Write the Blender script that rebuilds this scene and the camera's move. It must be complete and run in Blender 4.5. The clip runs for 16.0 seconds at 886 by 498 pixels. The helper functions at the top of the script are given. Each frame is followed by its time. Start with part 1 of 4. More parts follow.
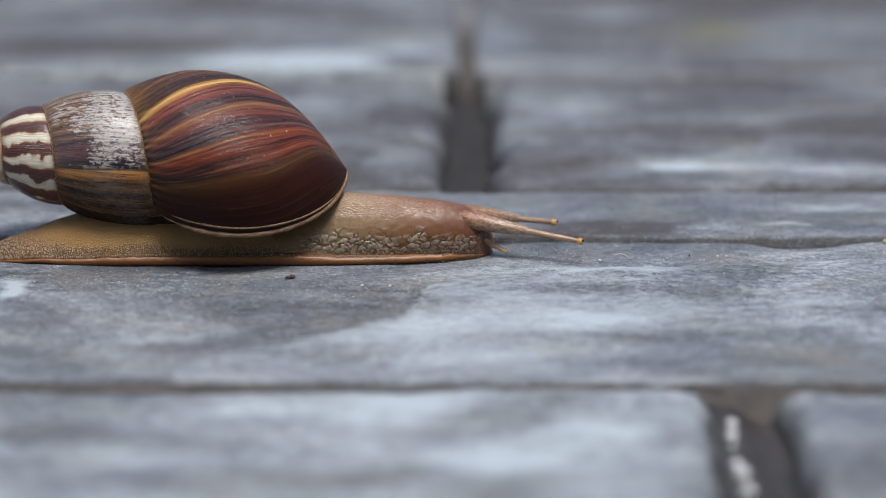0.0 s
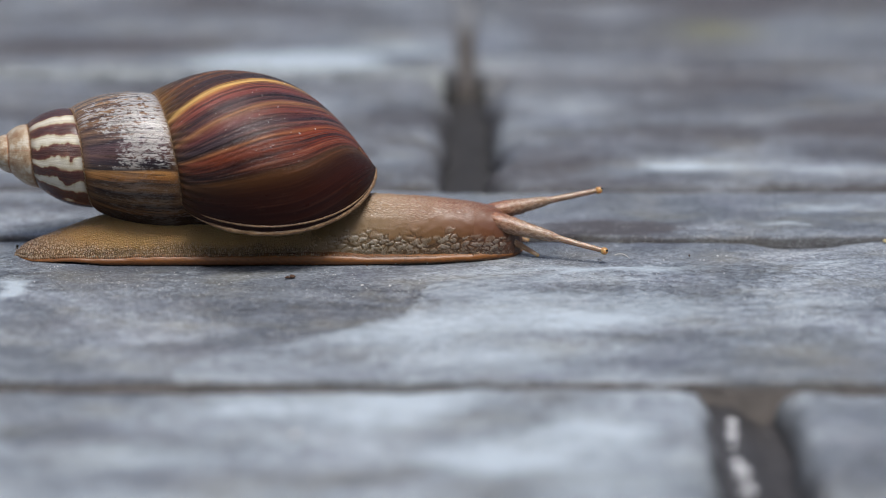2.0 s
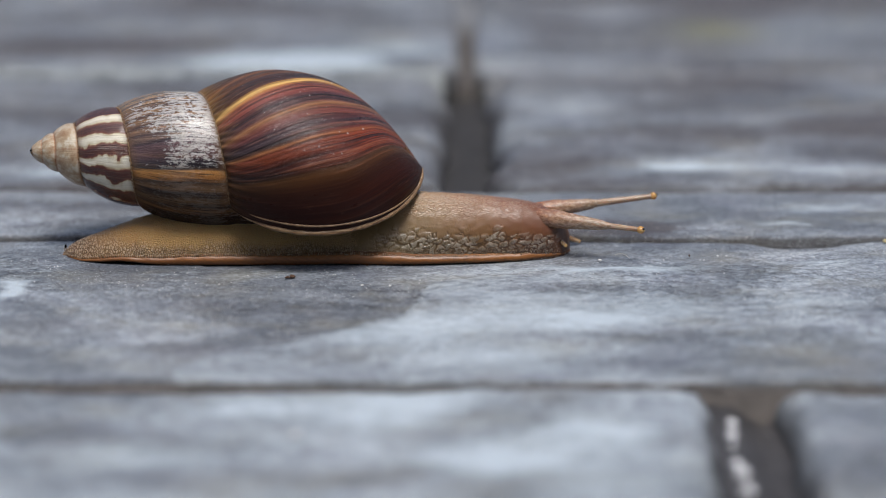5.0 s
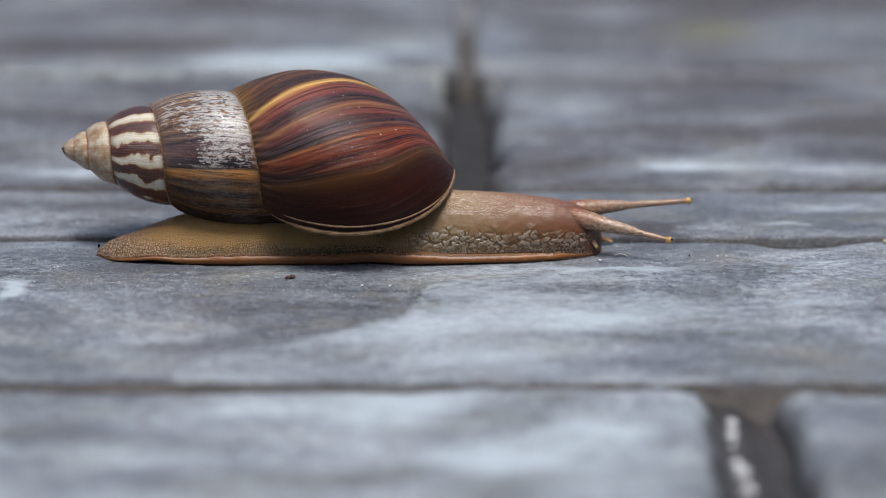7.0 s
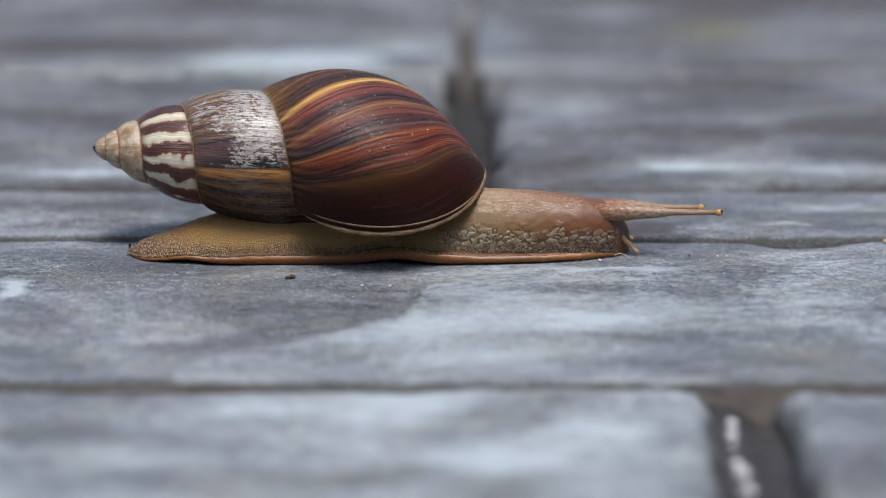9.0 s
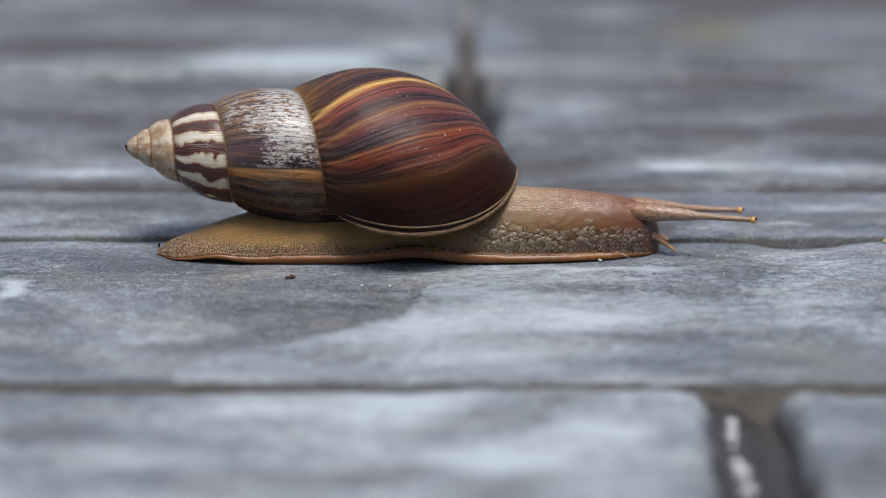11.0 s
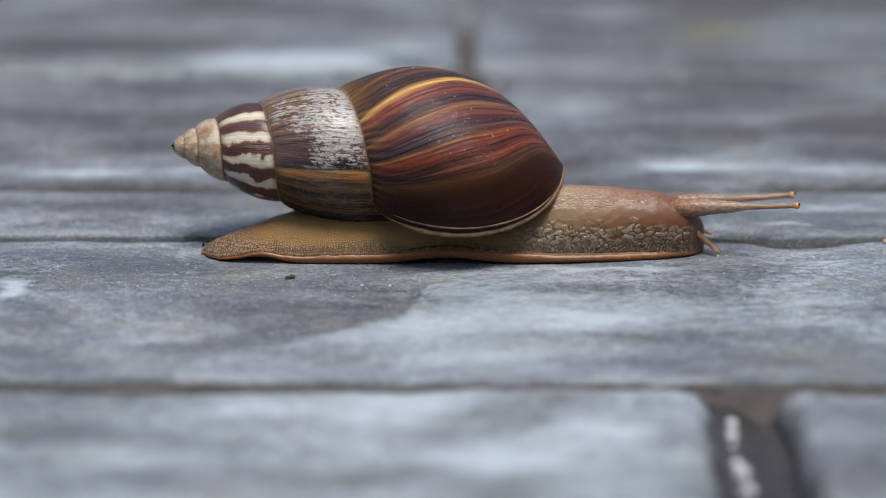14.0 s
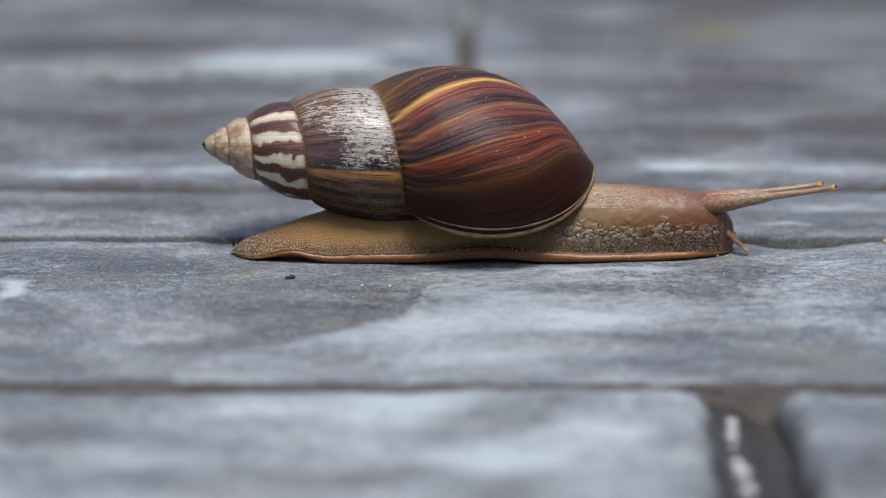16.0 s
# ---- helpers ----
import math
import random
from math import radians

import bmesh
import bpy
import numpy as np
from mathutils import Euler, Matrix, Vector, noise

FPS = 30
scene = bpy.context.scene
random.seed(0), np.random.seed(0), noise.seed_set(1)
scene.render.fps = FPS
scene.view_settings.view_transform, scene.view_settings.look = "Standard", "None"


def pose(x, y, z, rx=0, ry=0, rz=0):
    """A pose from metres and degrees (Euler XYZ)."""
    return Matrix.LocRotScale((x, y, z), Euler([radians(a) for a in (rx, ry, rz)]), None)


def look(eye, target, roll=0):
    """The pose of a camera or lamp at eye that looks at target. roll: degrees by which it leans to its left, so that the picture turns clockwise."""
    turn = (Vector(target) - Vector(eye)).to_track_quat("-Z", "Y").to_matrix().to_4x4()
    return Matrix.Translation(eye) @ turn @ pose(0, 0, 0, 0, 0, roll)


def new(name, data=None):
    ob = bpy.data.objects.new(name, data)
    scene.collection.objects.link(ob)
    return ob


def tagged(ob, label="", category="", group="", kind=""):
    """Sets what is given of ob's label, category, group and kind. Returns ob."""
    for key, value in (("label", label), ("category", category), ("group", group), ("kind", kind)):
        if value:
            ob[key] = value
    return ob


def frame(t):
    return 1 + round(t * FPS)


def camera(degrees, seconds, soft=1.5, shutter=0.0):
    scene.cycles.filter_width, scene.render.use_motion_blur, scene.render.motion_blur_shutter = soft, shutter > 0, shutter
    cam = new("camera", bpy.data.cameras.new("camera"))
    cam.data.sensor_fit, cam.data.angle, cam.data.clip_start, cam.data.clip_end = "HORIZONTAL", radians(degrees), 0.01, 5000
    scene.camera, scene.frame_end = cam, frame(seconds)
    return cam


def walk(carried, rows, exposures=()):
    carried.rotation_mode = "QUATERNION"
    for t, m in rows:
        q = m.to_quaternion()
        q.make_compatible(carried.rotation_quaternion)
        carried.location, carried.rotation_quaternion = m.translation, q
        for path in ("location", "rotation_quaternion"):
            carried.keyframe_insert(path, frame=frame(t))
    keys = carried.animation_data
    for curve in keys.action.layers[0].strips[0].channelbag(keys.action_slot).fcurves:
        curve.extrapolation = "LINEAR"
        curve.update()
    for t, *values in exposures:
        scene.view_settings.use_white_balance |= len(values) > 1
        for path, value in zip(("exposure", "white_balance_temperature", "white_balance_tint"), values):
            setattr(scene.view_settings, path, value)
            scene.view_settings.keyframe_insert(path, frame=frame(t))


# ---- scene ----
# A snail crawls over slate setts; a still camera on a long close-up lens watches from its side.
cam = camera(18.0, 16.0, soft=0.55)
EYE = (0.0, -0.4708, 0.1530)
VIEW = look(EYE, (0.0, 0.0, 0.0))
walk(cam, [(0.0, VIEW), (16.0, VIEW)], exposures=[(0.0, 0.0), (16.0, 0.0)])
cam.data.dof.use_dof = True
cam.data.dof.focus_distance = 0.485
cam.data.dof.aperture_fstop = 7.6

# ---- light: bright overcast day ----
world = bpy.data.worlds.new("overcast_sky")
scene.world = world
world.use_nodes = True
wn, wl = world.node_tree.nodes, world.node_tree.links
wn.clear()
sky = wn.new("ShaderNodeTexSky")
sky.sky_type = "NISHITA"
sky.sun_disc = False
sky.sun_elevation = radians(75)
sky.sun_rotation = radians(157)
sky.air_density = 1.0
sky.dust_density = 4.0
sky.ozone_density = 1.0
back = wn.new("ShaderNodeBackground")
back.inputs["Strength"].default_value = 0.122
wout = wn.new("ShaderNodeOutputWorld")
wl.new(sky.outputs["Color"], back.inputs["Color"])
wl.new(back.outputs["Background"], wout.inputs["Surface"])

sun_data = bpy.data.lights.new("sun", "SUN")
sun_data.energy = 3.05
sun_data.angle = radians(22)
sun_data.color = (1.0, 0.99, 0.975)
sun = new("sun", sun_data)
sun.matrix_world = look((0.10, -0.24, 1.0), (0, 0, 0))


# ---- materials ----
def srgb(r, g, b):
    out = []
    for c in (r, g, b):
        c /= 255.0
        out.append(c / 12.92 if c <= 0.04045 else ((c + 0.055) / 1.055) ** 2.4)
    return (*out, 1.0)


class Mat:
    """A node material with short calls for the usual nodes."""

    def __init__(self, name):
        self.m = bpy.data.materials.new(name)
        self.m.use_nodes = True
        self.t = self.m.node_tree
        self.n = self.t.nodes
        self.n.clear()
        self.out = self.n.new("ShaderNodeOutputMaterial")
        self.b = self.n.new("ShaderNodeBsdfPrincipled")
        self.t.links.new(self.b.outputs[0], self.out.inputs[0])

    def put(self, socket, v):
        if isinstance(v, bpy.types.NodeSocket):
            self.t.links.new(v, socket)
        elif v is not None:
            socket.default_value = v

    def set(self, **kw):
        for k, v in kw.items():
            self.put(self.b.inputs[k.replace("_", " ")], v)
        return self

    def coord(self, which="Object"):
        return self.n.new("ShaderNodeTexCoord").outputs[which]

    def scale(self, v, s, loc=(0, 0, 0), rot=(0, 0, 0)):
        q = self.n.new("ShaderNodeMapping")
        self.put(q.inputs["Vector"], v)
        q.inputs["Scale"].default_value = s
        q.inputs["Location"].default_value = loc
        q.inputs["Rotation"].default_value = rot
        return q.outputs[0]

    def noise(self, v, scale, detail=4, rough=0.55, dist=0.0):
        q = self.n.new("ShaderNodeTexNoise")
        self.put(q.inputs["Vector"], v)
        q.inputs["Scale"].default_value = scale
        q.inputs["Detail"].default_value = detail
        q.inputs["Roughness"].default_value = rough
        q.inputs["Distortion"].default_value = dist
        return q.outputs[0]

    def voronoi(self, v, scale, feature="F1", out="Distance", rand=1.0):
        q = self.n.new("ShaderNodeTexVoronoi")
        q.feature = feature
        self.put(q.inputs["Vector"], v)
        q.inputs["Scale"].default_value = scale
        q.inputs["Randomness"].default_value = rand
        return q.outputs[out]

    def ramp(self, f, stops, mode="LINEAR"):
        q = self.n.new("ShaderNodeValToRGB")
        q.color_ramp.interpolation = mode
        e = q.color_ramp.elements
        e[0].position, e[0].color = stops[0]
        e[1].position, e[1].color = stops[-1]
        for p, c in stops[1:-1]:
            e.new(p).color = c
        self.put(q.inputs[0], f)
        return q.outputs[0]

    def grey(self, f, a, b, lo=0.0, hi=1.0):
        q = self.n.new("ShaderNodeMapRange")
        self.put(q.inputs[0], f)
        for i, v in enumerate((a, b, lo, hi)):
            q.inputs[i + 1].default_value = v
        return q.outputs[0]

    def mix(self, f, a, b, mode="MIX"):
        q = self.n.new("ShaderNodeMix")
        q.data_type = "RGBA"
        q.blend_type = mode
        self.put(q.inputs[0], f)
        self.put(q.inputs[6], a)
        self.put(q.inputs[7], b)
        return q.outputs[2]

    def deepen(self, c, k):
        return self.mix(1.0, c, (k, k, k, 1.0), "MULTIPLY")

    def math(self, op, a, b=None, clamp=False):
        q = self.n.new("ShaderNodeMath")
        q.operation = op
        q.use_clamp = clamp
        self.put(q.inputs[0], a)
        self.put(q.inputs[1], b)
        return q.outputs[0]

    def split(self, v):
        q = self.n.new("ShaderNodeSeparateXYZ")
        self.put(q.inputs[0], v)
        return q.outputs

    def attr(self, name):
        q = self.n.new("ShaderNodeAttribute")
        q.attribute_name = name
        return q.outputs["Fac"]

    def random(self):
        return self.n.new("ShaderNodeObjectInfo").outputs["Random"]

    def bump(self, h, dist, strength=1.0, under=None):
        q = self.n.new("ShaderNodeBump")
        q.inputs["Strength"].default_value = strength
        q.inputs["Distance"].default_value = dist
        self.put(q.inputs["Height"], h)
        if under is not None:
            self.put(q.inputs["Normal"], under)
        return q.outputs[0]


def slate_material():
    m = Mat("slate")
    p = m.coord("Object")
    warp = m.noise(p, 60, 3)
    band = m.grey(m.noise(m.scale(p, (24, 62, 62)), 1.0, 6, 0.62, 0.8), 0.32, 0.68)
    fine = m.grey(m.noise(m.scale(p, (380, 680, 680)), 1.0, 6, 0.7, 0.4), 0.34, 0.66)
    grit = m.grey(m.noise(m.scale(p, (0.6, 1, 1)), 2300, 4, 0.75), 0.38, 0.62)
    film_light = m.attr("film_light")
    tone = m.math("ADD", m.math("MULTIPLY", band, 0.44), m.math("MULTIPLY", fine, 0.20))
    tone = m.math("ADD", tone, m.math("MULTIPLY", grit, 0.36))
    base = m.ramp(tone, [(0.14, srgb(62, 69, 78)), (0.38, srgb(107, 113, 122)), (0.58, srgb(139, 146, 155)), (0.84, srgb(190, 198, 206))])
    base = m.mix(m.math("MULTIPLY", m.grey(warp, 0.5, 0.75), 0.22), base, srgb(142, 132, 120))
    hue = m.noise(m.scale(p, (45, 90, 90), (3, 1, 0)), 1.0, 4, 0.6)
    base = m.mix(m.grey(hue, 0.52, 0.70, 0.0, 0.35), base, srgb(150, 144, 122))
    base = m.mix(m.grey(hue, 0.46, 0.30, 0.0, 0.3), base, srgb(110, 112, 134))
    mottle = m.math("ADD", film_light, m.math("MULTIPLY", m.math("SUBTRACT", fine, 0.5), 0.40))
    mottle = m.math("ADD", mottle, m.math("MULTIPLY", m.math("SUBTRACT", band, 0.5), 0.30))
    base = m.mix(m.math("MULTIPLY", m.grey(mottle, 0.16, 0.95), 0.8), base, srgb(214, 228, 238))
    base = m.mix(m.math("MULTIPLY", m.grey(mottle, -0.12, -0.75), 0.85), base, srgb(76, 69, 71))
    speck = m.voronoi(p, 700)
    base = m.mix(m.math("MULTIPLY", m.grey(speck, 0.13, 0.06), 0.7), base, srgb(226, 226, 224))
    dots = m.voronoi(m.scale(p, (1, 1, 1), (0.7, 0.2, 0)), 1500)
    keep = m.grey(m.noise(p, 260, 2), 0.48, 0.60)
    base = m.mix(m.math("MULTIPLY", m.math("MULTIPLY", m.grey(dots, 0.24, 0.14), keep), 0.75), base, srgb(236, 236, 234))
    pit = m.voronoi(m.scale(p, (1, 1, 1), (0.3, 0.1, 0)), 420)
    base = m.mix(m.math("MULTIPLY", m.grey(pit, 0.09, 0.03), 0.7), base, srgb(52, 48, 46))
    soil = m.attr("edge")
    base = m.mix(m.math("MULTIPLY", soil, 0.6), base, srgb(74, 67, 60))
    base = m.mix(m.math("MULTIPLY", m.attr("moss"), 0.6), base, srgb(128, 122, 62))
    h = m.math("ADD", m.math("MULTIPLY", fine, 0.6), m.math("MULTIPLY", grit, 0.4))
    rough = m.grey(m.math("ADD", band, m.math("MULTIPLY", film_light, -0.3)), 0.0, 1.0, 0.34, 0.6)
    m.set(Base_Color=m.deepen(base, 0.74), Roughness=rough, Normal=m.bump(h, 0.0004, 0.6), Specular_IOR_Level=0.4)
    return m.m


def plain_material(name, dark, light, scale, rough, dist=0.001):
    m = Mat(name)
    p = m.coord("Object")
    f = m.math("ADD", m.math("MULTIPLY", m.noise(p, scale, 6, 0.65), 0.6), m.math("MULTIPLY", m.noise(p, scale * 9, 3), 0.4))
    m.set(Base_Color=m.deepen(m.ramp(f, [(0.3, dark), (0.7, light)]), 0.76), Roughness=rough, Normal=m.bump(f, dist, 0.8))
    return m.m


def streak_nodes(m):
    """Fine growth lines of the shell: u counts the turns, v runs along the axis."""
    uv = m.coord("UV")
    fine = m.grey(m.noise(m.scale(uv, (230, 3.2, 1)), 1.0, 5, 0.72, 0.1), 0.30, 0.70)
    mid = m.grey(m.noise(m.scale(uv, (74, 1.7, 1)), 1.0, 4, 0.62, 0.1), 0.32, 0.68)
    wave = m.noise(m.scale(uv, (10, 3.5, 1)), 1.0, 3, 0.5)
    return uv, fine, mid, wave


def body_whorl_material():
    m = Mat("shell_brown_streaked")
    uv, fine, mid, wave = streak_nodes(m)
    raw, v = m.split(uv)[0], m.split(uv)[1]
    j = m.math("ADD", m.math("MULTIPLY", m.math("SUBTRACT", wave, 0.5), 0.010), m.math("MULTIPLY", m.math("SUBTRACT", mid, 0.5), 0.007))
    u = m.math("MULTIPLY", m.math("ADD", raw, j), 2.0)
    # the rosy and violet-grey stops paint the sky's sheen into the brown streaks
    cols = [(0.0, 62, 38, 28), (0.02, 92, 54, 36), (0.035, 150, 92, 50), (0.05, 70, 42, 32), (0.062, 128, 78, 46), (0.074, 66, 42, 38),
            (0.092, 58, 38, 36), (0.104, 84, 52, 38), (0.109, 220, 166, 88), (0.117, 242, 196, 118), (0.123, 196, 130, 74), (0.13, 154, 86, 66),
            (0.15, 146, 78, 70), (0.157, 92, 56, 56), (0.172, 72, 52, 58), (0.182, 104, 66, 62), (0.192, 176, 122, 80), (0.199, 130, 76, 60),
            (0.208, 112, 62, 60), (0.22, 74, 50, 56), (0.232, 80, 66, 72), (0.242, 46, 36, 40), (0.248, 170, 110, 66), (0.253, 128, 62, 38),
            (0.272, 112, 50, 32), (0.283, 66, 36, 30), (0.29, 34, 26, 30), (0.297, 40, 30, 26), (0.303, 92, 62, 34), (0.318, 70, 40, 24),
            (0.335, 52, 21, 14), (0.385, 40, 14, 10)]
    c = m.ramp(u, [(2 * a, srgb(r, g, b)) for a, r, g, b in cols])
    # the colour warms to red towards the mouth
    warm = m.math("MULTIPLY", m.grey(v, 0.62, 0.84), m.math("MULTIPLY", m.grey(u, 0.42, 0.50, 0.3, 1.0), m.math("MULTIPLY", m.grey(u, 0.22, 0.25), m.grey(u, 0.57, 0.62, 1.0, 0.2))))
    c = m.mix(m.math("MULTIPLY", warm, 0.6), c, m.mix(m.grey(mid, 0.4, 0.7), srgb(142, 54, 26), srgb(74, 24, 14)))
    # maroon of the lower whorl, darkened further to paint in the underside's shade
    c = m.mix(m.math("MULTIPLY", m.grey(u, 0.57, 0.60), 0.7), c, m.ramp(u, [(0.58, srgb(28, 20, 20)), (0.605, srgb(80, 52, 30)), (0.65, srgb(56, 30, 18)), (0.70, srgb(48, 18, 12)), (0.80, srgb(40, 14, 10))]))
    calm = m.grey(u, 0.58, 0.62, 1.0, 0.12)
    dark = m.math("MULTIPLY", m.grey(mid, 0.55, 0.85, 0.0, 0.65), calm)
    c = m.mix(dark, c, srgb(30, 19, 20))
    c = m.mix(m.math("MULTIPLY", m.grey(mid, 0.36, 0.12, 0.0, 0.22), calm), c, srgb(150, 84, 48))
    c = m.mix(m.math("MULTIPLY", m.grey(fine, 0.58, 0.74, 0.0, 0.7), calm), c, srgb(32, 20, 20))
    c = m.mix(m.math("MULTIPLY", m.grey(fine, 0.36, 0.16, 0.0, 0.30), calm), c, srgb(190, 130, 100))
    # dark hairlines and short pale glints painted in, thinned out by patches
    some = m.grey(m.noise(m.scale(uv, (26, 9, 1), (2, 5, 0)), 1.0, 3, 0.6), 0.45, 0.62)
    hair = m.grey(m.noise(m.scale(uv, (420, 9, 1), (5, 2, 0)), 1.0, 3, 0.6), 0.58, 0.66)
    c = m.mix(m.math("MULTIPLY", m.math("MULTIPLY", hair, some), m.math("MULTIPLY", calm, 0.8)), c, srgb(26, 17, 18))
    lines = m.noise(m.scale(uv, (250, 1.6, 1), (8, 1, 0)), 1.0, 2, 0.5)
    c = m.mix(m.math("MULTIPLY", m.grey(lines, 0.60, 0.64), m.math("MULTIPLY", calm, 0.65)), c, srgb(28, 18, 19))
    c = m.mix(m.math("MULTIPLY", m.grey(lines, 0.37, 0.34), m.math("MULTIPLY", calm, 0.22)), c, srgb(190, 128, 96))
    glint = m.grey(m.noise(m.scale(uv, (380, 22, 1), (1, 7, 0)), 1.0, 3, 0.6), 0.63, 0.70)
    c = m.mix(m.math("MULTIPLY", m.math("MULTIPLY", glint, some), m.math("MULTIPLY", calm, 0.6)), c, srgb(206, 164, 124))
    rim = m.math("MULTIPLY", m.attr("seam"), m.grey(fine, 0.2, 0.7, 0.35, 1.0))
    c = m.mix(m.math("MULTIPLY", rim, 0.8), c, m.mix(m.grey(u, 0.24, 0.50), srgb(196, 152, 96), srgb(104, 74, 48)))
    chip = m.noise(m.scale(uv, (160, 60, 1)), 1.0, 3, 0.7)
    c = m.mix(m.math("MULTIPLY", m.grey(chip, 0.68, 0.74, 0.0, 0.5), calm), c, srgb(190, 165, 140))
    worn = m.math("MULTIPLY", m.grey(m.noise(m.scale(uv, (60, 22, 1), (9, 3, 0)), 1.0, 4, 0.7), 0.64, 0.74, 0.0, 0.35), m.grey(u, 0.66, 0.70))
    c = m.mix(worn, c, srgb(128, 96, 72))
    scuff = m.noise(m.scale(uv, (46, 12, 1)), 1.0, 5, 0.7)
    h = m.math("MULTIPLY", m.math("ADD", m.math("MULTIPLY", fine, 0.45), m.math("MULTIPLY", mid, 0.55)), m.grey(calm, 0.0, 1.0, 0.3, 1.0))
    m.set(Base_Color=m.deepen(c, 0.72), Roughness=m.grey(scuff, 0.35, 0.7, 0.26, 0.46), Normal=m.bump(h, 0.0003, 0.8), Specular_IOR_Level=0.12, Coat_Weight=m.grey(u, 0.54, 0.64, 0.34, 0.05), Coat_Roughness=0.15, Coat_Normal=m.bump(h, 0.00015, 0.9))
    return m.m


def worn_whorl_material():
    m = Mat("shell_worn_grey")
    uv, fine, mid, wave = streak_nodes(m)
    u, v = m.split(uv)[0], m.split(uv)[1]
    u = m.math("ADD", u, m.math("MULTIPLY", m.math("SUBTRACT", wave, 0.5), 0.03))
    u = m.math("ADD", u, m.math("MULTIPLY", m.math("SUBTRACT", mid, 0.5), 0.012))
    # growth lines slant a little across the whorl
    u = m.math("ADD", u, m.grey(v, 0.2, 0.42, -0.018, 0.012))
    cols = [(0.0, 107, 70, 42), (0.04, 186, 136, 84), (0.055, 84, 60, 48), (0.07, 208, 166, 118), (0.085, 92, 70, 62), (0.10, 204, 158, 106), (0.12, 96, 70, 62), (0.135, 190, 146, 100), (0.15, 80, 57, 52), (0.163, 176, 134, 96), (0.178, 76, 57, 55), (0.193, 166, 128, 98), (0.208, 82, 64, 62), (0.222, 150, 118, 98), (0.234, 58, 46, 52),
            (0.242, 120, 92, 94), (0.268, 106, 78, 78), (0.282, 66, 54, 62), (0.292, 38, 34, 42), (0.301, 52, 42, 42), (0.308, 206, 148, 84), (0.328, 172, 116, 62), (0.338, 72, 58, 50), (0.355, 138, 104, 74), (0.368, 62, 52, 50), (0.385, 122, 94, 68), (0.40, 56, 44, 40), (0.42, 118, 84, 54), (0.44, 52, 36, 32), (0.5, 60, 38, 26)]
    c = m.ramp(m.math("MULTIPLY", u, 2.0), [(2 * a, srgb(r, g, b)) for a, r, g, b in cols])
    c = m.mix(m.grey(mid, 0.60, 0.86, 0.0, 0.5), c, srgb(40, 30, 32))
    c = m.mix(m.grey(mid, 0.36, 0.12, 0.0, 0.15), c, srgb(176, 130, 84))
    c = m.deepen(c, 0.92)
    # the outer skin flakes off in small ragged patches down to the pale layer
    flake = m.grey(m.noise(m.scale(uv, (150, 60, 1)), 1.0, 7, 0.82, 0.5), 0.38, 0.62)
    streak = m.grey(m.noise(m.scale(uv, (110, 9, 1), (3, 0, 0)), 1.0, 5, 0.7, 0.2), 0.36, 0.64)
    patch = m.noise(m.scale(uv, (10, 12, 1)), 1.0, 3, 0.6)
    zone = m.math("MULTIPLY", m.grey(u, 0.02, 0.10, 0.55, 1.0), m.grey(u, 0.30, 0.285, 0.10, 1.0))
    side = m.grey(v, 0.22, 0.42, -0.30, 0.20)
    low = m.grey(u, 0.20, 0.25, 0.04, -0.14)
    worn = m.math("ADD", m.math("ADD", m.math("MULTIPLY", flake, 0.62), m.math("MULTIPLY", streak, 0.38)), m.math("MULTIPLY", m.math("SUBTRACT", patch, 0.5), 1.5))
    worn = m.math("MULTIPLY", m.grey(m.math("ADD", worn, m.math("ADD", side, low)), 0.53, 0.62), zone)
    # the bared layer's white is raised to paint in the sky's sheen too
    c = m.mix(m.math("MULTIPLY", worn, 0.85), c, m.mix(m.grey(patch, 0.4, 0.65), srgb(248, 246, 242), srgb(222, 214, 206)))
    pit = m.grey(m.noise(m.scale(uv, (260, 110, 1), (1, 4, 0)), 1.0, 5, 0.8, 0.4), 0.56, 0.64)
    c = m.mix(m.math("MULTIPLY", m.math("MULTIPLY", pit, zone), 0.85), c, m.mix(m.grey(u, 0.20, 0.27), srgb(48, 40, 40), srgb(80, 42, 38)))
    c = m.mix(m.grey(fine, 0.62, 0.80, 0.0, 0.5), c, srgb(38, 30, 32))
    hair = m.grey(m.noise(m.scale(uv, (330, 10, 1), (5, 2, 0)), 1.0, 3, 0.6), 0.57, 0.64)
    c = m.mix(m.math("MULTIPLY", hair, 0.75), c, srgb(26, 21, 24))
    c = m.mix(m.math("MULTIPLY", m.attr("seam"), 0.6), c, srgb(120, 84, 52))
    h = m.math("ADD", m.math("MULTIPLY", flake, 0.5), m.math("MULTIPLY", fine, 0.5))
    h = m.math("SUBTRACT", h, m.math("MULTIPLY", worn, 0.35))
    m.set(Base_Color=c, Roughness=0.24, Normal=m.bump(h, 0.0005, 0.8), Specular_IOR_Level=m.grey(u, 0.27, 0.32, 0.25, 0.1), Coat_Weight=m.grey(u, 0.26, 0.32, 1.0, 0.15), Coat_Roughness=0.12, Coat_Normal=m.bump(h, 0.00004, 0.8))
    return m.m


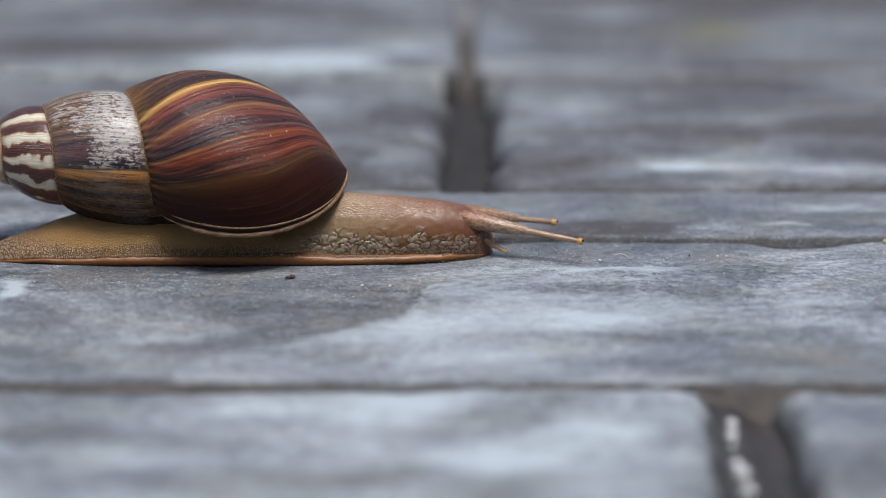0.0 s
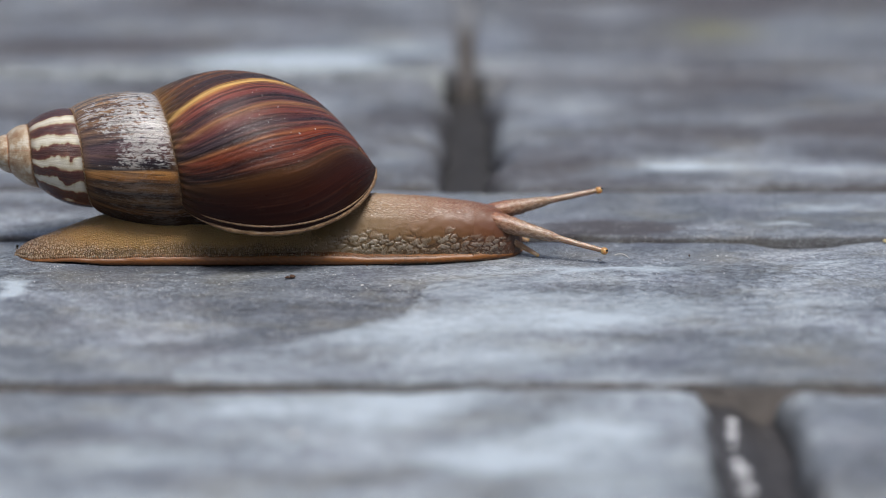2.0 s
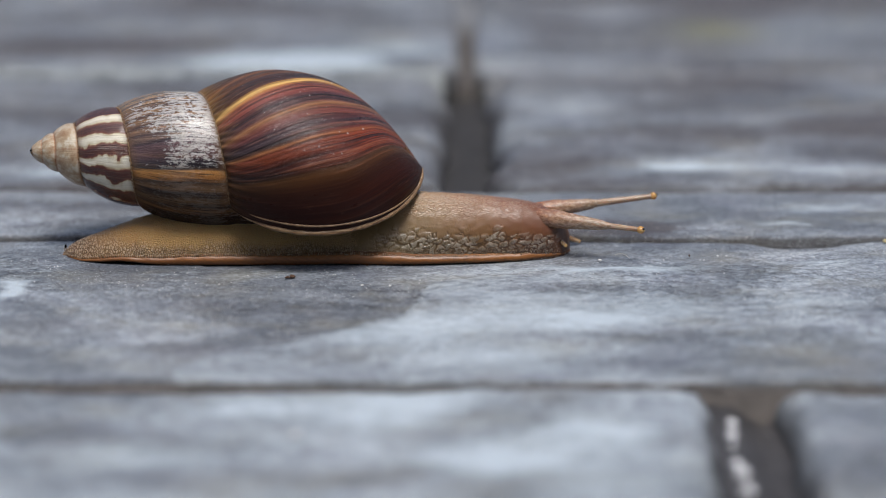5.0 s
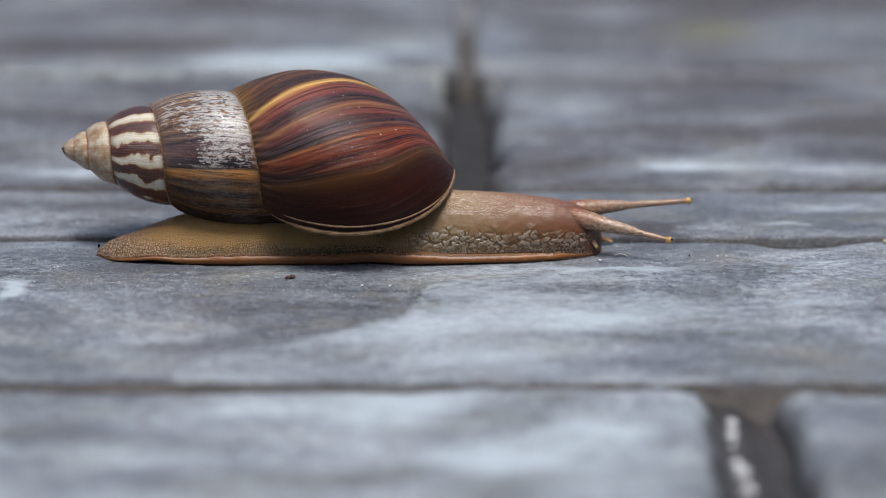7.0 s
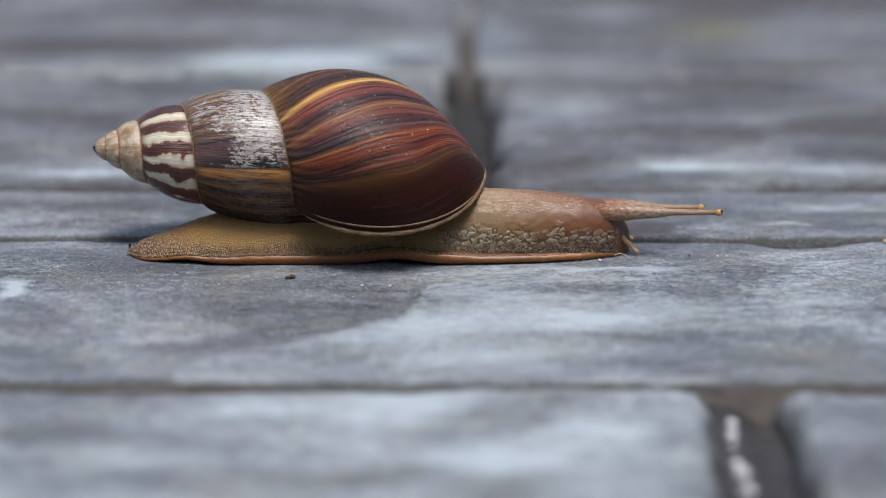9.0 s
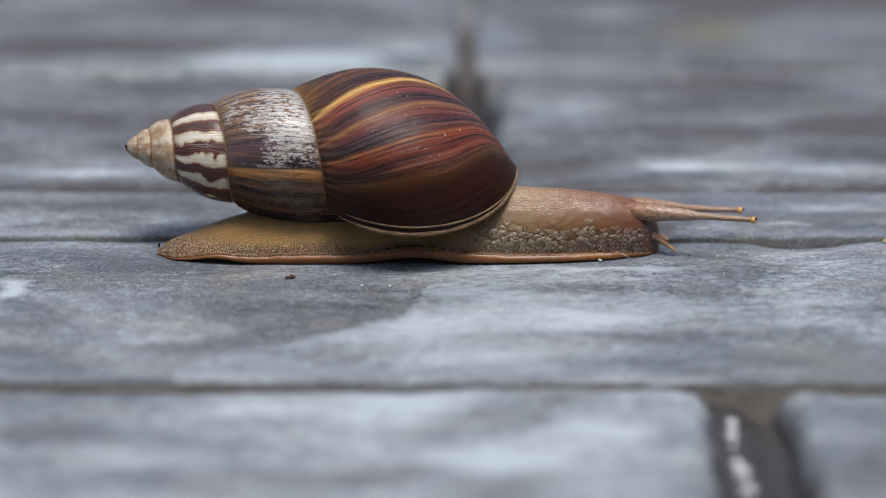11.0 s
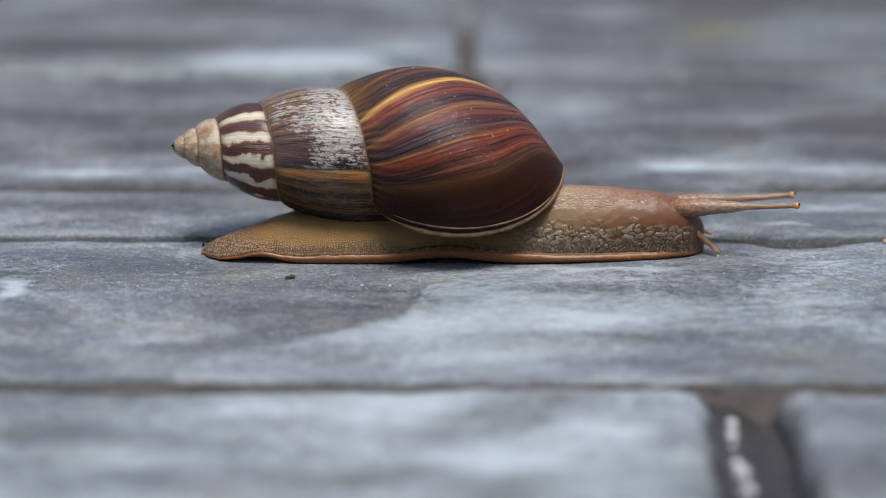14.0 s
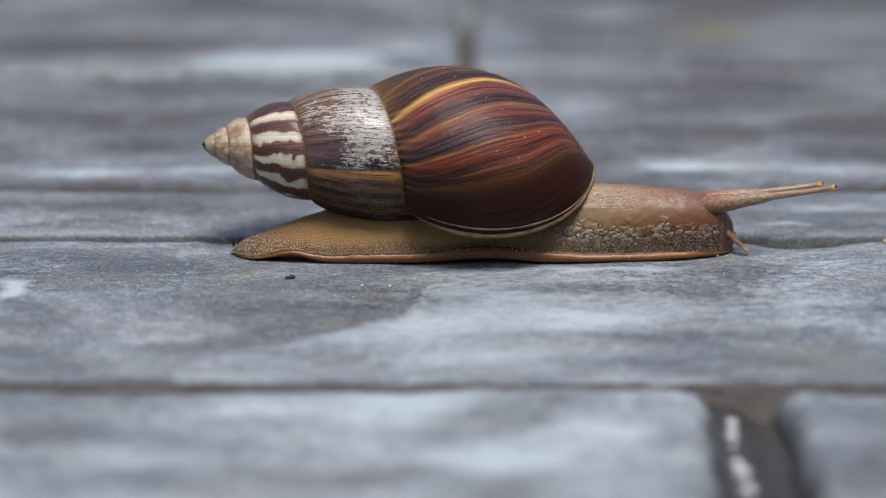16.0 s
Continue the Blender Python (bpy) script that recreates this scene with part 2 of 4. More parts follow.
def flamed_whorl_material():
    m = Mat("shell_cream_flamed")
    uv, fine, mid, wave = streak_nodes(m)
    s = m.split(uv)
    zig = m.noise(m.scale(uv, (9, 24, 1)), 1.0, 3, 0.5)
    patch = m.grey(m.noise(m.scale(uv, (9, 16, 1), (3, 1, 0)), 1.0, 2), 0.42, 0.60)
    u = m.math("ADD", s[0], m.math("MULTIPLY", m.math("SUBTRACT", zig, 0.5), m.grey(s[0], 0.19, 0.23, 0.03, 0.075)))
    bars = m.math("COSINE", m.math("MULTIPLY", m.math("SUBTRACT", u, 0.132), 76.0))
    # flames break into blots between the second and third bars and fade towards the older end
    blot = m.math("MULTIPLY", m.math("SUBTRACT", zig, 0.5), m.math("MULTIPLY", patch, m.grey(s[0], 0.20, 0.235, 0.8, 2.2)))
    f = m.math("ADD", m.grey(bars, -1, 1, 0.05, 1.0), blot)
    f = m.math("ADD", f, m.math("MULTIPLY", m.math("SUBTRACT", mid, 0.5), 0.16))
    f = m.math("ADD", f, m.grey(s[0], 0.40, 0.46, -0.06, -0.5))
    f = m.math("ADD", f, m.grey(s[0], 0.112, 0.085, 0.0, -0.7))
    c = m.ramp(f, [(0.10, srgb(74, 36, 30)), (0.42, srgb(104, 54, 42)), (0.52, srgb(150, 116, 88)), (0.64, srgb(204, 192, 162)), (0.95, srgb(232, 226, 208))])
    c = m.mix(m.grey(fine, 0.55, 0.9, 0.0, 0.4), c, srgb(120, 92, 70))
    c = m.mix(m.grey(s[1], 0.150, 0.120, 0.0, 0.35), c, srgb(120, 84, 60))
    c = m.mix(m.math("MULTIPLY", m.attr("seam"), 0.55), c, srgb(92, 60, 46))
    m.set(Base_Color=m.deepen(c, 0.84), Roughness=0.24, Normal=m.bump(fine, 0.0002, 0.5), Coat_Weight=0.25, Coat_Roughness=0.2)
    return m.m


def spire_material():
    m = Mat("shell_cream_spire")
    uv, fine, mid, wave = streak_nodes(m)
    soft = m.noise(m.scale(uv, (16, 40, 1)), 1.0, 4, 0.6)
    c = m.ramp(soft, [(0.34, srgb(160, 126, 94)), (0.5, srgb(190, 166, 136)), (0.64, srgb(214, 204, 184))])
    c = m.mix(m.grey(mid, 0.74, 0.95, 0.0, 0.45), c, srgb(160, 104, 70))
    seam = m.attr("seam")
    c = m.mix(m.math("MULTIPLY", seam, 0.65), c, srgb(172, 108, 66))
    m.set(Base_Color=m.deepen(c, 0.78), Roughness=0.28, Normal=m.bump(fine, 0.00012, 0.4))
    return m.m


def skin_material(name, fore):
    m = Mat(name)
    p = m.coord("Object")
    s = m.split(p)
    big = m.noise(p, 180, 3)
    x = m.math("ADD", s[0], m.math("MULTIPLY", m.math("SUBTRACT", big, 0.5), 0.006))
    z = m.math("ADD", s[2], m.math("MULTIPLY", m.math("SUBTRACT", big, 0.5), 0.003))
    low = m.ramp(m.grey(x, -0.045, 0.045), [(0.0, srgb(132, 94, 58)), (0.25, srgb(196, 154, 92)), (0.44, srgb(206, 166, 104)), (0.58, srgb(164, 132, 84)), (0.68, srgb(134, 110, 70)), (0.84, srgb(142, 102, 60)), (0.93, srgb(132, 82, 46)), (1.0, srgb(106, 64, 40))])
    top = m.ramp(m.grey(x, -0.045, 0.045), [(0.0, srgb(148, 106, 62)), (0.3, srgb(206, 168, 106)), (0.6, srgb(164, 134, 90)), (0.72, srgb(194, 158, 118)), (0.84, srgb(172, 122, 90)), (0.93, srgb(146, 88, 60)), (1.0, srgb(122, 72, 48))])
    c = m.mix(m.grey(z, 0.0035, 0.0085), low, top)
    wart = m.attr("tubercle")
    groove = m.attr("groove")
    if fore:
        rows = m.voronoi(m.scale(p, (0.26, 1, 1.2)), 3900, "DISTANCE_TO_EDGE")
        grain = m.voronoi(m.scale(p, (0.8, 1, 1)), 3600, "DISTANCE_TO_EDGE")
        upper = m.grey(z, 0.0064, 0.0084)
        front = m.grey(x, 0.020, 0.036)
        c = m.mix(m.math("MULTIPLY", m.grey(rows, 0.08, 0.24, 0.0, 0.26), upper), c, srgb(232, 208, 178))
        c = m.mix(m.math("MULTIPLY", m.math("MULTIPLY", m.grey(rows, 0.10, 0.0), upper), m.grey(front, 0.0, 1.0, 0.25, 0.5)), c, srgb(128, 66, 46))
        # sky glints on the wet plates painted as paler grey; grooves coloured darker
        c = m.mix(m.math("MULTIPLY", m.grey(wart, 0.35, 0.95), 0.58), c, m.mix(m.grey(m.noise(p, 900, 3), 0.4, 0.6), srgb(150, 142, 126), srgb(208, 200, 184)))
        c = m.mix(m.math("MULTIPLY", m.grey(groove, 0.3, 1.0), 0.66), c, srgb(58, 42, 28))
        h = m.math("ADD", m.math("MULTIPLY", m.grey(rows, 0.0, 0.3), m.math("MULTIPLY", upper, 0.55)), m.math("MULTIPLY", m.grey(grain, 0.0, 0.3), m.math("ADD", m.math("MULTIPLY", wart, 0.25), 0.04)))
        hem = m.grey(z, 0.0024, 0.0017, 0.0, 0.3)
    else:
        grain = m.voronoi(m.scale(p, (1, 1, 1.3)), 2300, "DISTANCE_TO_EDGE")
        c = m.mix(m.grey(grain, 0.08, 0.0, 0.0, 0.34), c, srgb(104, 70, 42))
        c = m.mix(m.grey(m.noise(p, 1900, 3, 0.7), 0.52, 0.68, 0.0, 0.18), c, srgb(212, 182, 134))
        h = m.math("ADD", m.grey(grain, 0.0, 0.3), m.math("MULTIPLY", m.noise(p, 4200, 2), 0.25))
        # pale upright cells between dark grooves along the hem and over the tail's end
        cells = m.voronoi(m.scale(p, (1.25, 0.5, 0.7)), 2100, "DISTANCE_TO_EDGE")
        tail = m.grey(x, -0.034, -0.040)
        belt = m.math("MAXIMUM", m.grey(z, 0.0040, 0.0026), m.math("MULTIPLY", tail, 0.8))
        c = m.mix(m.math("MULTIPLY", m.math("MULTIPLY", m.grey(cells, 0.08, 0.20), belt), 0.8), c, srgb(196, 172, 146))
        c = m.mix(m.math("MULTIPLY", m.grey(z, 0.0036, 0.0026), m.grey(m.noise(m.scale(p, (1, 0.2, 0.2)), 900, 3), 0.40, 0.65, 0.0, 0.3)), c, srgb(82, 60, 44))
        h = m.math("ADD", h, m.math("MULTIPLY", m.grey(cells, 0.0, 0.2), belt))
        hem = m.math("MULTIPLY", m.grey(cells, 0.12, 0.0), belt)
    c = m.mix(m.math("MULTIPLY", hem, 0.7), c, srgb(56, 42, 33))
    m.set(Base_Color=m.deepen(c, 0.52 if fore else 0.86), Roughness=m.math("SUBTRACT", m.grey(big, 0.3, 0.7, 0.36, 0.46), m.math("MULTIPLY", wart, 0.15 if fore else 0.0)), Normal=m.bump(h, 0.00008 if fore else 0.0002, 0.9), Coat_Weight=m.grey(wart, 0.0, 1.0, 0.08, 0.6) if fore else 0.35, Coat_Roughness=0.24, Coat_Normal=m.bump(h, 0.00007 if fore else 0.0002, 0.9),
          Subsurface_Weight=0.15, Subsurface_Radius=(0.0020, 0.0010, 0.0005), Subsurface_Scale=0.6)
    return m.m


def soft_material(name, dark, light, rough=0.3, sss=0.35, scale=900, grain=(0.4, 1, 1), relief=0.0002):
    m = Mat(name)
    p = m.coord("Object")
    f = m.grey(m.noise(m.scale(p, grain), scale, 4, 0.6), 0.25, 0.75)
    m.set(Base_Color=m.deepen(m.ramp(f, [(0.35, dark), (0.68, light)]), 0.76), Roughness=rough, Normal=m.bump(f, relief, 0.5),
          Subsurface_Weight=sss, Subsurface_Radius=(0.0025, 0.0012, 0.0006), Subsurface_Scale=0.8)
    return m.m


def stalk_root_material():
    """Brown as the head at its foot, paler and greyer where the slim stalk slides out."""
    m = Mat("tentacle_root_skin")
    p = m.coord("Object")
    f = m.grey(m.noise(m.scale(p, (0.4, 1, 1)), 2800, 4, 0.65), 0.28, 0.72)
    x = m.math("ADD", m.split(p)[0], m.math("MULTIPLY", m.math("SUBTRACT", m.noise(p, 900, 3), 0.5), 0.004))
    c = m.mix(m.grey(x, 0.0010, 0.0095), m.ramp(f, [(0.3, srgb(140, 90, 66)), (0.7, srgb(184, 136, 106))]), m.ramp(f, [(0.35, srgb(158, 130, 106)), (0.68, srgb(190, 166, 144))]))
    m.set(Base_Color=m.deepen(c, 0.72), Roughness=0.22, Normal=m.bump(f, 0.0001, 0.5), Subsurface_Weight=0.3, Subsurface_Radius=(0.0025, 0.0012, 0.0006), Subsurface_Scale=0.8)
    return m.m


SLATE = slate_material()
STALK_ROOT = stalk_root_material()
BED = plain_material("joint_soil", srgb(38, 37, 39), srgb(78, 76, 78), 160, 0.6)
EARTH = plain_material("ground_stone_dust", srgb(96, 97, 104), srgb(150, 152, 158), 30, 0.75)
SHELL = [body_whorl_material(), worn_whorl_material(), flamed_whorl_material(), spire_material()]
LIP = soft_material("shell_lip", srgb(126, 94, 64), srgb(158, 126, 90), 0.32, 0.0, 2600, (0.12, 1, 1))
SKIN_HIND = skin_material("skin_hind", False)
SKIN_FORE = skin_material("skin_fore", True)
FRINGE = soft_material("foot_skin", srgb(112, 68, 31), srgb(148, 94, 44), 0.42, 0.1, 500)
GRANULE = soft_material("hem_granule_skin", srgb(132, 108, 84), srgb(178, 156, 132), 0.26, 0.1, 1500)
STALK = soft_material("tentacle_skin", srgb(158, 130, 106), srgb(190, 166, 144), 0.2, 0.4, 3000, (0.08, 1, 1), 0.00006)
FEELER = soft_material("feeler_skin", srgb(160, 124, 92), srgb(212, 184, 148), 0.25, 0.3)
STALK_TIP = soft_material("tentacle_tip_skin", srgb(196, 146, 84), srgb(218, 176, 112), 0.25, 0.4)
DUST = plain_material("white_dust", srgb(214, 210, 204), srgb(240, 238, 234), 2000, 0.6, 0.0)
BLACK = plain_material("black_eye", srgb(14, 12, 12), srgb(26, 22, 20), 2000, 0.25, 0.0)


# ---- mesh helpers ----
def mesh_object(name, verts, faces, material, parent=None, label="", smooth=True):
    me = bpy.data.meshes.new(name)
    me.from_pydata([tuple(v) for v in verts], [], faces)
    if material is not None:
        me.materials.append(material)
    me.update()
    if smooth:
        me.polygons.foreach_set("use_smooth", [True] * len(me.polygons))
    ob = new(name, me)
    ob.parent = parent
    if label:
        tagged(ob, label)
    return ob


def grid_faces(nu, nv, close_v=False):
    out = []
    for i in range(nu - 1):
        for j in range(nv if close_v else nv - 1):
            k = (j + 1) % nv
            out.append((i * nv + j, (i + 1) * nv + j, (i + 1) * nv + k, i * nv + k))
    return out


def lerp_table(x, xs, ys):
    return float(np.interp(x, xs, ys))


def float_attribute(ob, name, values):
    a = ob.data.attributes.new(name, "FLOAT", "POINT")
    a.data.foreach_set("value", np.asarray(values, dtype=np.float32))


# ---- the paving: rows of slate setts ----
# pale mineral film, dark spots and painted light on the setts: x, y, half sizes, strength
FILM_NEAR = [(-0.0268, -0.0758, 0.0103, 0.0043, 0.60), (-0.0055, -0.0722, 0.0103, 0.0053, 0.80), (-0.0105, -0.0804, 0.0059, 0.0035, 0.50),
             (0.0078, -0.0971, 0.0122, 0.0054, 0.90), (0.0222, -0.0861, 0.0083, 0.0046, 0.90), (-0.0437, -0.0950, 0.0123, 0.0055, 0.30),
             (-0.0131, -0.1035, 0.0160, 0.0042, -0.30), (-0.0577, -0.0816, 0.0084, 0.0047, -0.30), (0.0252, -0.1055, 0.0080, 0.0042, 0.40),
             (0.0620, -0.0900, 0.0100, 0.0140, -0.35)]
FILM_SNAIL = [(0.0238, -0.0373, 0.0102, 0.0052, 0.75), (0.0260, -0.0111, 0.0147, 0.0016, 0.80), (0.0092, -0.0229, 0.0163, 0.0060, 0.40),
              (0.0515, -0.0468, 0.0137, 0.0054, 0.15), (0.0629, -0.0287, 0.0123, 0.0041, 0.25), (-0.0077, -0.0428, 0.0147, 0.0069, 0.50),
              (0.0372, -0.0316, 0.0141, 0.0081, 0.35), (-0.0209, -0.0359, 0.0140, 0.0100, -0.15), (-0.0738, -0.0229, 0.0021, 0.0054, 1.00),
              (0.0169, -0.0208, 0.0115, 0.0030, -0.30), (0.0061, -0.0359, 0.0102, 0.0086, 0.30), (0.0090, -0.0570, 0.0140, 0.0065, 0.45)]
# the -0.9 entry paints shade into the chipped hollow at the sett's far edge
FILM_SHADE_EDGE = [(0.0610, 0.0140, 0.0040, 0.0009, 0.9), (0.0655, 0.0128, 0.0030, 0.0006, 0.7), (0.0330, 0.0120, 0.0120, 0.0038, -1.25), (0.0230, 0.0075, 0.0150, 0.0016, -0.8), (0.0650, 0.0008, 0.0062, 0.0013, -0.9), (0.0100, 0.0090, 0.0120, 0.0020, -0.5), (0.0690, 0.0230, 0.0120, 0.0030, 0.5), (-0.0640, 0.0220, 0.0200, 0.0120, -0.5)]
# the first four entries paint the sky's reflection on the row's rounded front edge
FILM_SHEEN_MID = [(0.0454, 0.0481, 0.0120, 0.0035, 1.05), (-0.0711, 0.0454, 0.0120, 0.0035, 1.15), (-0.0484, 0.0462, 0.0110, 0.0031, 0.95),
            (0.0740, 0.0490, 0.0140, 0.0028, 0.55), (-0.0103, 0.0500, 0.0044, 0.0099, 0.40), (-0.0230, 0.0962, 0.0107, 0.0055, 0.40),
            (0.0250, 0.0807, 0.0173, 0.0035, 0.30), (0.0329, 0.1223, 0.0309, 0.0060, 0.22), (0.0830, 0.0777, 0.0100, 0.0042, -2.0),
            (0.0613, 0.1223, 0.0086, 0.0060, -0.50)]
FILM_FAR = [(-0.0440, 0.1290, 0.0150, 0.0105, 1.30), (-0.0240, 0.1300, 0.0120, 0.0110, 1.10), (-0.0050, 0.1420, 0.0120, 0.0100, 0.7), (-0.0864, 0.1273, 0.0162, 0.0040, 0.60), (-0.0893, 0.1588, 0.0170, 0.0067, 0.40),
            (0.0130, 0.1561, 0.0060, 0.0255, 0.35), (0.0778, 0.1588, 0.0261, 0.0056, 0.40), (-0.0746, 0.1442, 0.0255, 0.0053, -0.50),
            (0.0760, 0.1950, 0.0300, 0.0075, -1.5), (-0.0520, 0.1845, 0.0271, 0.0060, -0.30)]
FILM_LIGHT = FILM_SHADE_EDGE + FILM_NEAR + FILM_SNAIL + FILM_SHEEN_MID + FILM_FAR


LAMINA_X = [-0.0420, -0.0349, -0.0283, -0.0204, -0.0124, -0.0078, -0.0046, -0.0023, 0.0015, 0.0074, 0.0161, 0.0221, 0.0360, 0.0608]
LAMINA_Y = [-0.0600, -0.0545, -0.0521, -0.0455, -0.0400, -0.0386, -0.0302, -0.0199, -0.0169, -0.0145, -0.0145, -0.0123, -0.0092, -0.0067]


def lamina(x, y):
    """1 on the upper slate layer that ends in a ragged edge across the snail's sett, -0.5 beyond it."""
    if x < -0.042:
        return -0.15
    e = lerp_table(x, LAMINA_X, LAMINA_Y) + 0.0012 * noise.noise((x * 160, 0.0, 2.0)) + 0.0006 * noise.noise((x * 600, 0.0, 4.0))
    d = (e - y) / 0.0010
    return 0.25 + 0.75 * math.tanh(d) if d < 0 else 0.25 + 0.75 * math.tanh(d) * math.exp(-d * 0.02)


def film_light_at(x, y):
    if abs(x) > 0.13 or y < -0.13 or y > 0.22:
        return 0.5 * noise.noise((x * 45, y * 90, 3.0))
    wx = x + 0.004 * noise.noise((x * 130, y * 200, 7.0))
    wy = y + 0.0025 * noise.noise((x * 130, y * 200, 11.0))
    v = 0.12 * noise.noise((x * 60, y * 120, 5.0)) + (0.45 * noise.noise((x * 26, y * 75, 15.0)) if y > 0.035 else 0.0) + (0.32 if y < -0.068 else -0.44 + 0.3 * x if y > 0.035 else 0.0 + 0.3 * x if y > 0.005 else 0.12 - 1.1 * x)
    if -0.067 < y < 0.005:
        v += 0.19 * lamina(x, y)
        # a broken highlight painted along the upper layer's edge
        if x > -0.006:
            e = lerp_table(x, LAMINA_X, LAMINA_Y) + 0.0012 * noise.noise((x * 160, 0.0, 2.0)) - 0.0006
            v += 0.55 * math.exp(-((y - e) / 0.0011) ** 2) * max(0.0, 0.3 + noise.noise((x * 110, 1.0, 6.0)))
    for px, py, rx, ry, s in FILM_LIGHT:
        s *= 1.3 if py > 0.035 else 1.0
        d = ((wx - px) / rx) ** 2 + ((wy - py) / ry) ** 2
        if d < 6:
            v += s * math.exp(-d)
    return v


def relief(x, y, seed, amp):
    h = noise.noise((x * 25, y * 35, seed)) * 0.5 + noise.noise((x * 80, y * 120, seed + 3)) * 0.25 + noise.noise((x * 300, y * 420, seed + 5)) * 0.08
    step = noise.noise((x * 30 + 4, y * 45, seed + 9))
    return amp * (h + 0.35 * math.tanh(step * 14))


ROWS = []


def sett(x0, x1, y0, y1, z, seed, step, amp=0.0006, ragged=0.0008, tilt=0.0, r=0.0012, side=0.0):
    """One slate sett with a riven top, ragged rounded edges and sides that go down into the joint."""
    nx, ny = max(6, int((x1 - x0) / step)), max(5, int((y1 - y0) / step))
    us = np.concatenate(([0.0, 0.0006, 0.0016], np.linspace(0.003, x1 - x0 - 0.003, nx), [x1 - x0 - 0.0016, x1 - x0 - 0.0006, x1 - x0]))
    vs = np.concatenate(([0.0, 0.0006, 0.0016], np.linspace(0.003, y1 - y0 - 0.003, ny), [y1 - y0 - 0.0016, y1 - y0 - 0.0006, y1 - y0]))
    w, d = x1 - x0, y1 - y0
    verts, film_light, edge = [], [], []
    for u in us:
        for v in vs:
            x, y = x0 + u, y0 + v
            e = min(u, w - u, v, d - v)
            soft = math.exp(-e / 0.006)
            x += ragged * soft * (noise.noise((y * 90, seed, 1.0)) + 0.5 * noise.noise((y * 320, seed, 2.0)))
            y += ragged * soft * (noise.noise((x * 70, seed, 4.0)) + 0.5 * noise.noise((x * 260, seed, 5.0))) * 1.2
            ex, ey = min(u, w - u), min(v, d - v)
            q = max(0.0, 1 - ey / r, 1 - ex / (side or r))
            drop = (side if side and ex / side < ey / r else r) * (1 - math.sqrt(max(0.0, 1 - q * q)))
            zz = z + relief(x, y, seed, amp) - drop + tilt * (v / d - 0.5)
            if seed == 13:
                zz += 0.00022 * (lamina(x, y) - 0.25) * (1 if x > -0.042 else 0)
                # a shallow chip broken out of the far edge
                zz -= 0.0011 * math.exp(-((x - 0.0645) / 0.0085) ** 4) * smooth_end(y + 0.0006 * noise.noise((x * 300, 0, 8.0)), -0.0010, 0.0032)
            verts.append((x, y, zz))
            film_light.append(film_light_at(x, y))
            edge.append(max(0.0, 1 - e / r))
    m, n = len(us), len(vs)
    faces = grid_faces(m, n)
    rim = [(i, 0) for i in range(m)] + [(m - 1, j) for j in range(1, n)] + [(i, n - 1) for i in range(m - 2, -1, -1)] + [(0, j) for j in range(n - 2, 0, -1)]
    ids = [i * n + j for i, j in rim]
    prev = ids
    for depth in (0.004, 0.012, 0.04):
        cur = []
        for k in ids:
            x, y, zz = verts[k]
            cx, cy = (x0 + x1) / 2, (y0 + y1) / 2
            s = 1 - 0.0010 * (depth / 0.012)
            o = 0.0007 * noise.noise((x * 200, y * 200, depth * 300 + seed))
            cur.append(len(verts))
            verts.append((cx + (x - cx) * s + o, cy + (y - cy) * s + o, zz - depth))
            film_light.append(0.0)
            edge.append(1.0)
        for a in range(len(ids)):
            b = (a + 1) % len(ids)
            faces.append((prev[b], prev[a], cur[a], cur[b]))
        prev = cur
    faces.append(tuple(prev))
    ob = mesh_object("stone", verts, faces, SLATE, PAVING)
    float_attribute(ob, "film_light", film_light)
    float_attribute(ob, "edge", edge)
    float_attribute(ob, "moss", [math.exp(-((v[0] - 0.063) / 0.010) ** 2 - ((v[1] - 0.162) / 0.009) ** 2) for v in verts])
    return ob


def flat_sheet(name, size, z, material, cells=2):
    c = np.linspace(-size, size, cells + 1)
    verts = [(x, y, z) for x in c for y in c]
    return mesh_object(name, verts, [f[::-1] for f in grid_faces(cells + 1, cells + 1)], material)


GROUND = tagged(flat_sheet("ground", 400.0, -0.045, EARTH, 8), "grey stony ground reaching far beyond the paving", "ground", kind="structure")
PAVING = tagged(flat_sheet("pavement", 0.98, -0.032, BED, 4), "grey riven slate setts laid in rows with dark joints", "pavement", kind="structure")


def unseen_wall():
    """An unseen dark wall added behind the viewer to cut sky haze on the shell."""
    x, y0, y1, h = 5.0, -3.45, -3.20, 2.3
    z0 = -0.045
    verts = [(-x, y0, z0), (x, y0, z0), (x, y1, z0), (-x, y1, z0), (-x, y0, h), (x, y0, h), (x, y1, h), (-x, y1, h)]
    faces = [(3, 2, 1, 0), (4, 5, 6, 7), (0, 1, 5, 4), (1, 2, 6, 5), (2, 3, 7, 6), (3, 0, 4, 7)]
    wall = mesh_object("sky_blocker_wall", verts, faces, plain_material("sky_blocker_dark", srgb(84, 78, 68), srgb(116, 108, 96), 6, 0.9, 0.004), None, "", False)
    tagged(wall, "unseen dark wall added to block low sky light", "wall", kind="structure")


unseen_wall()


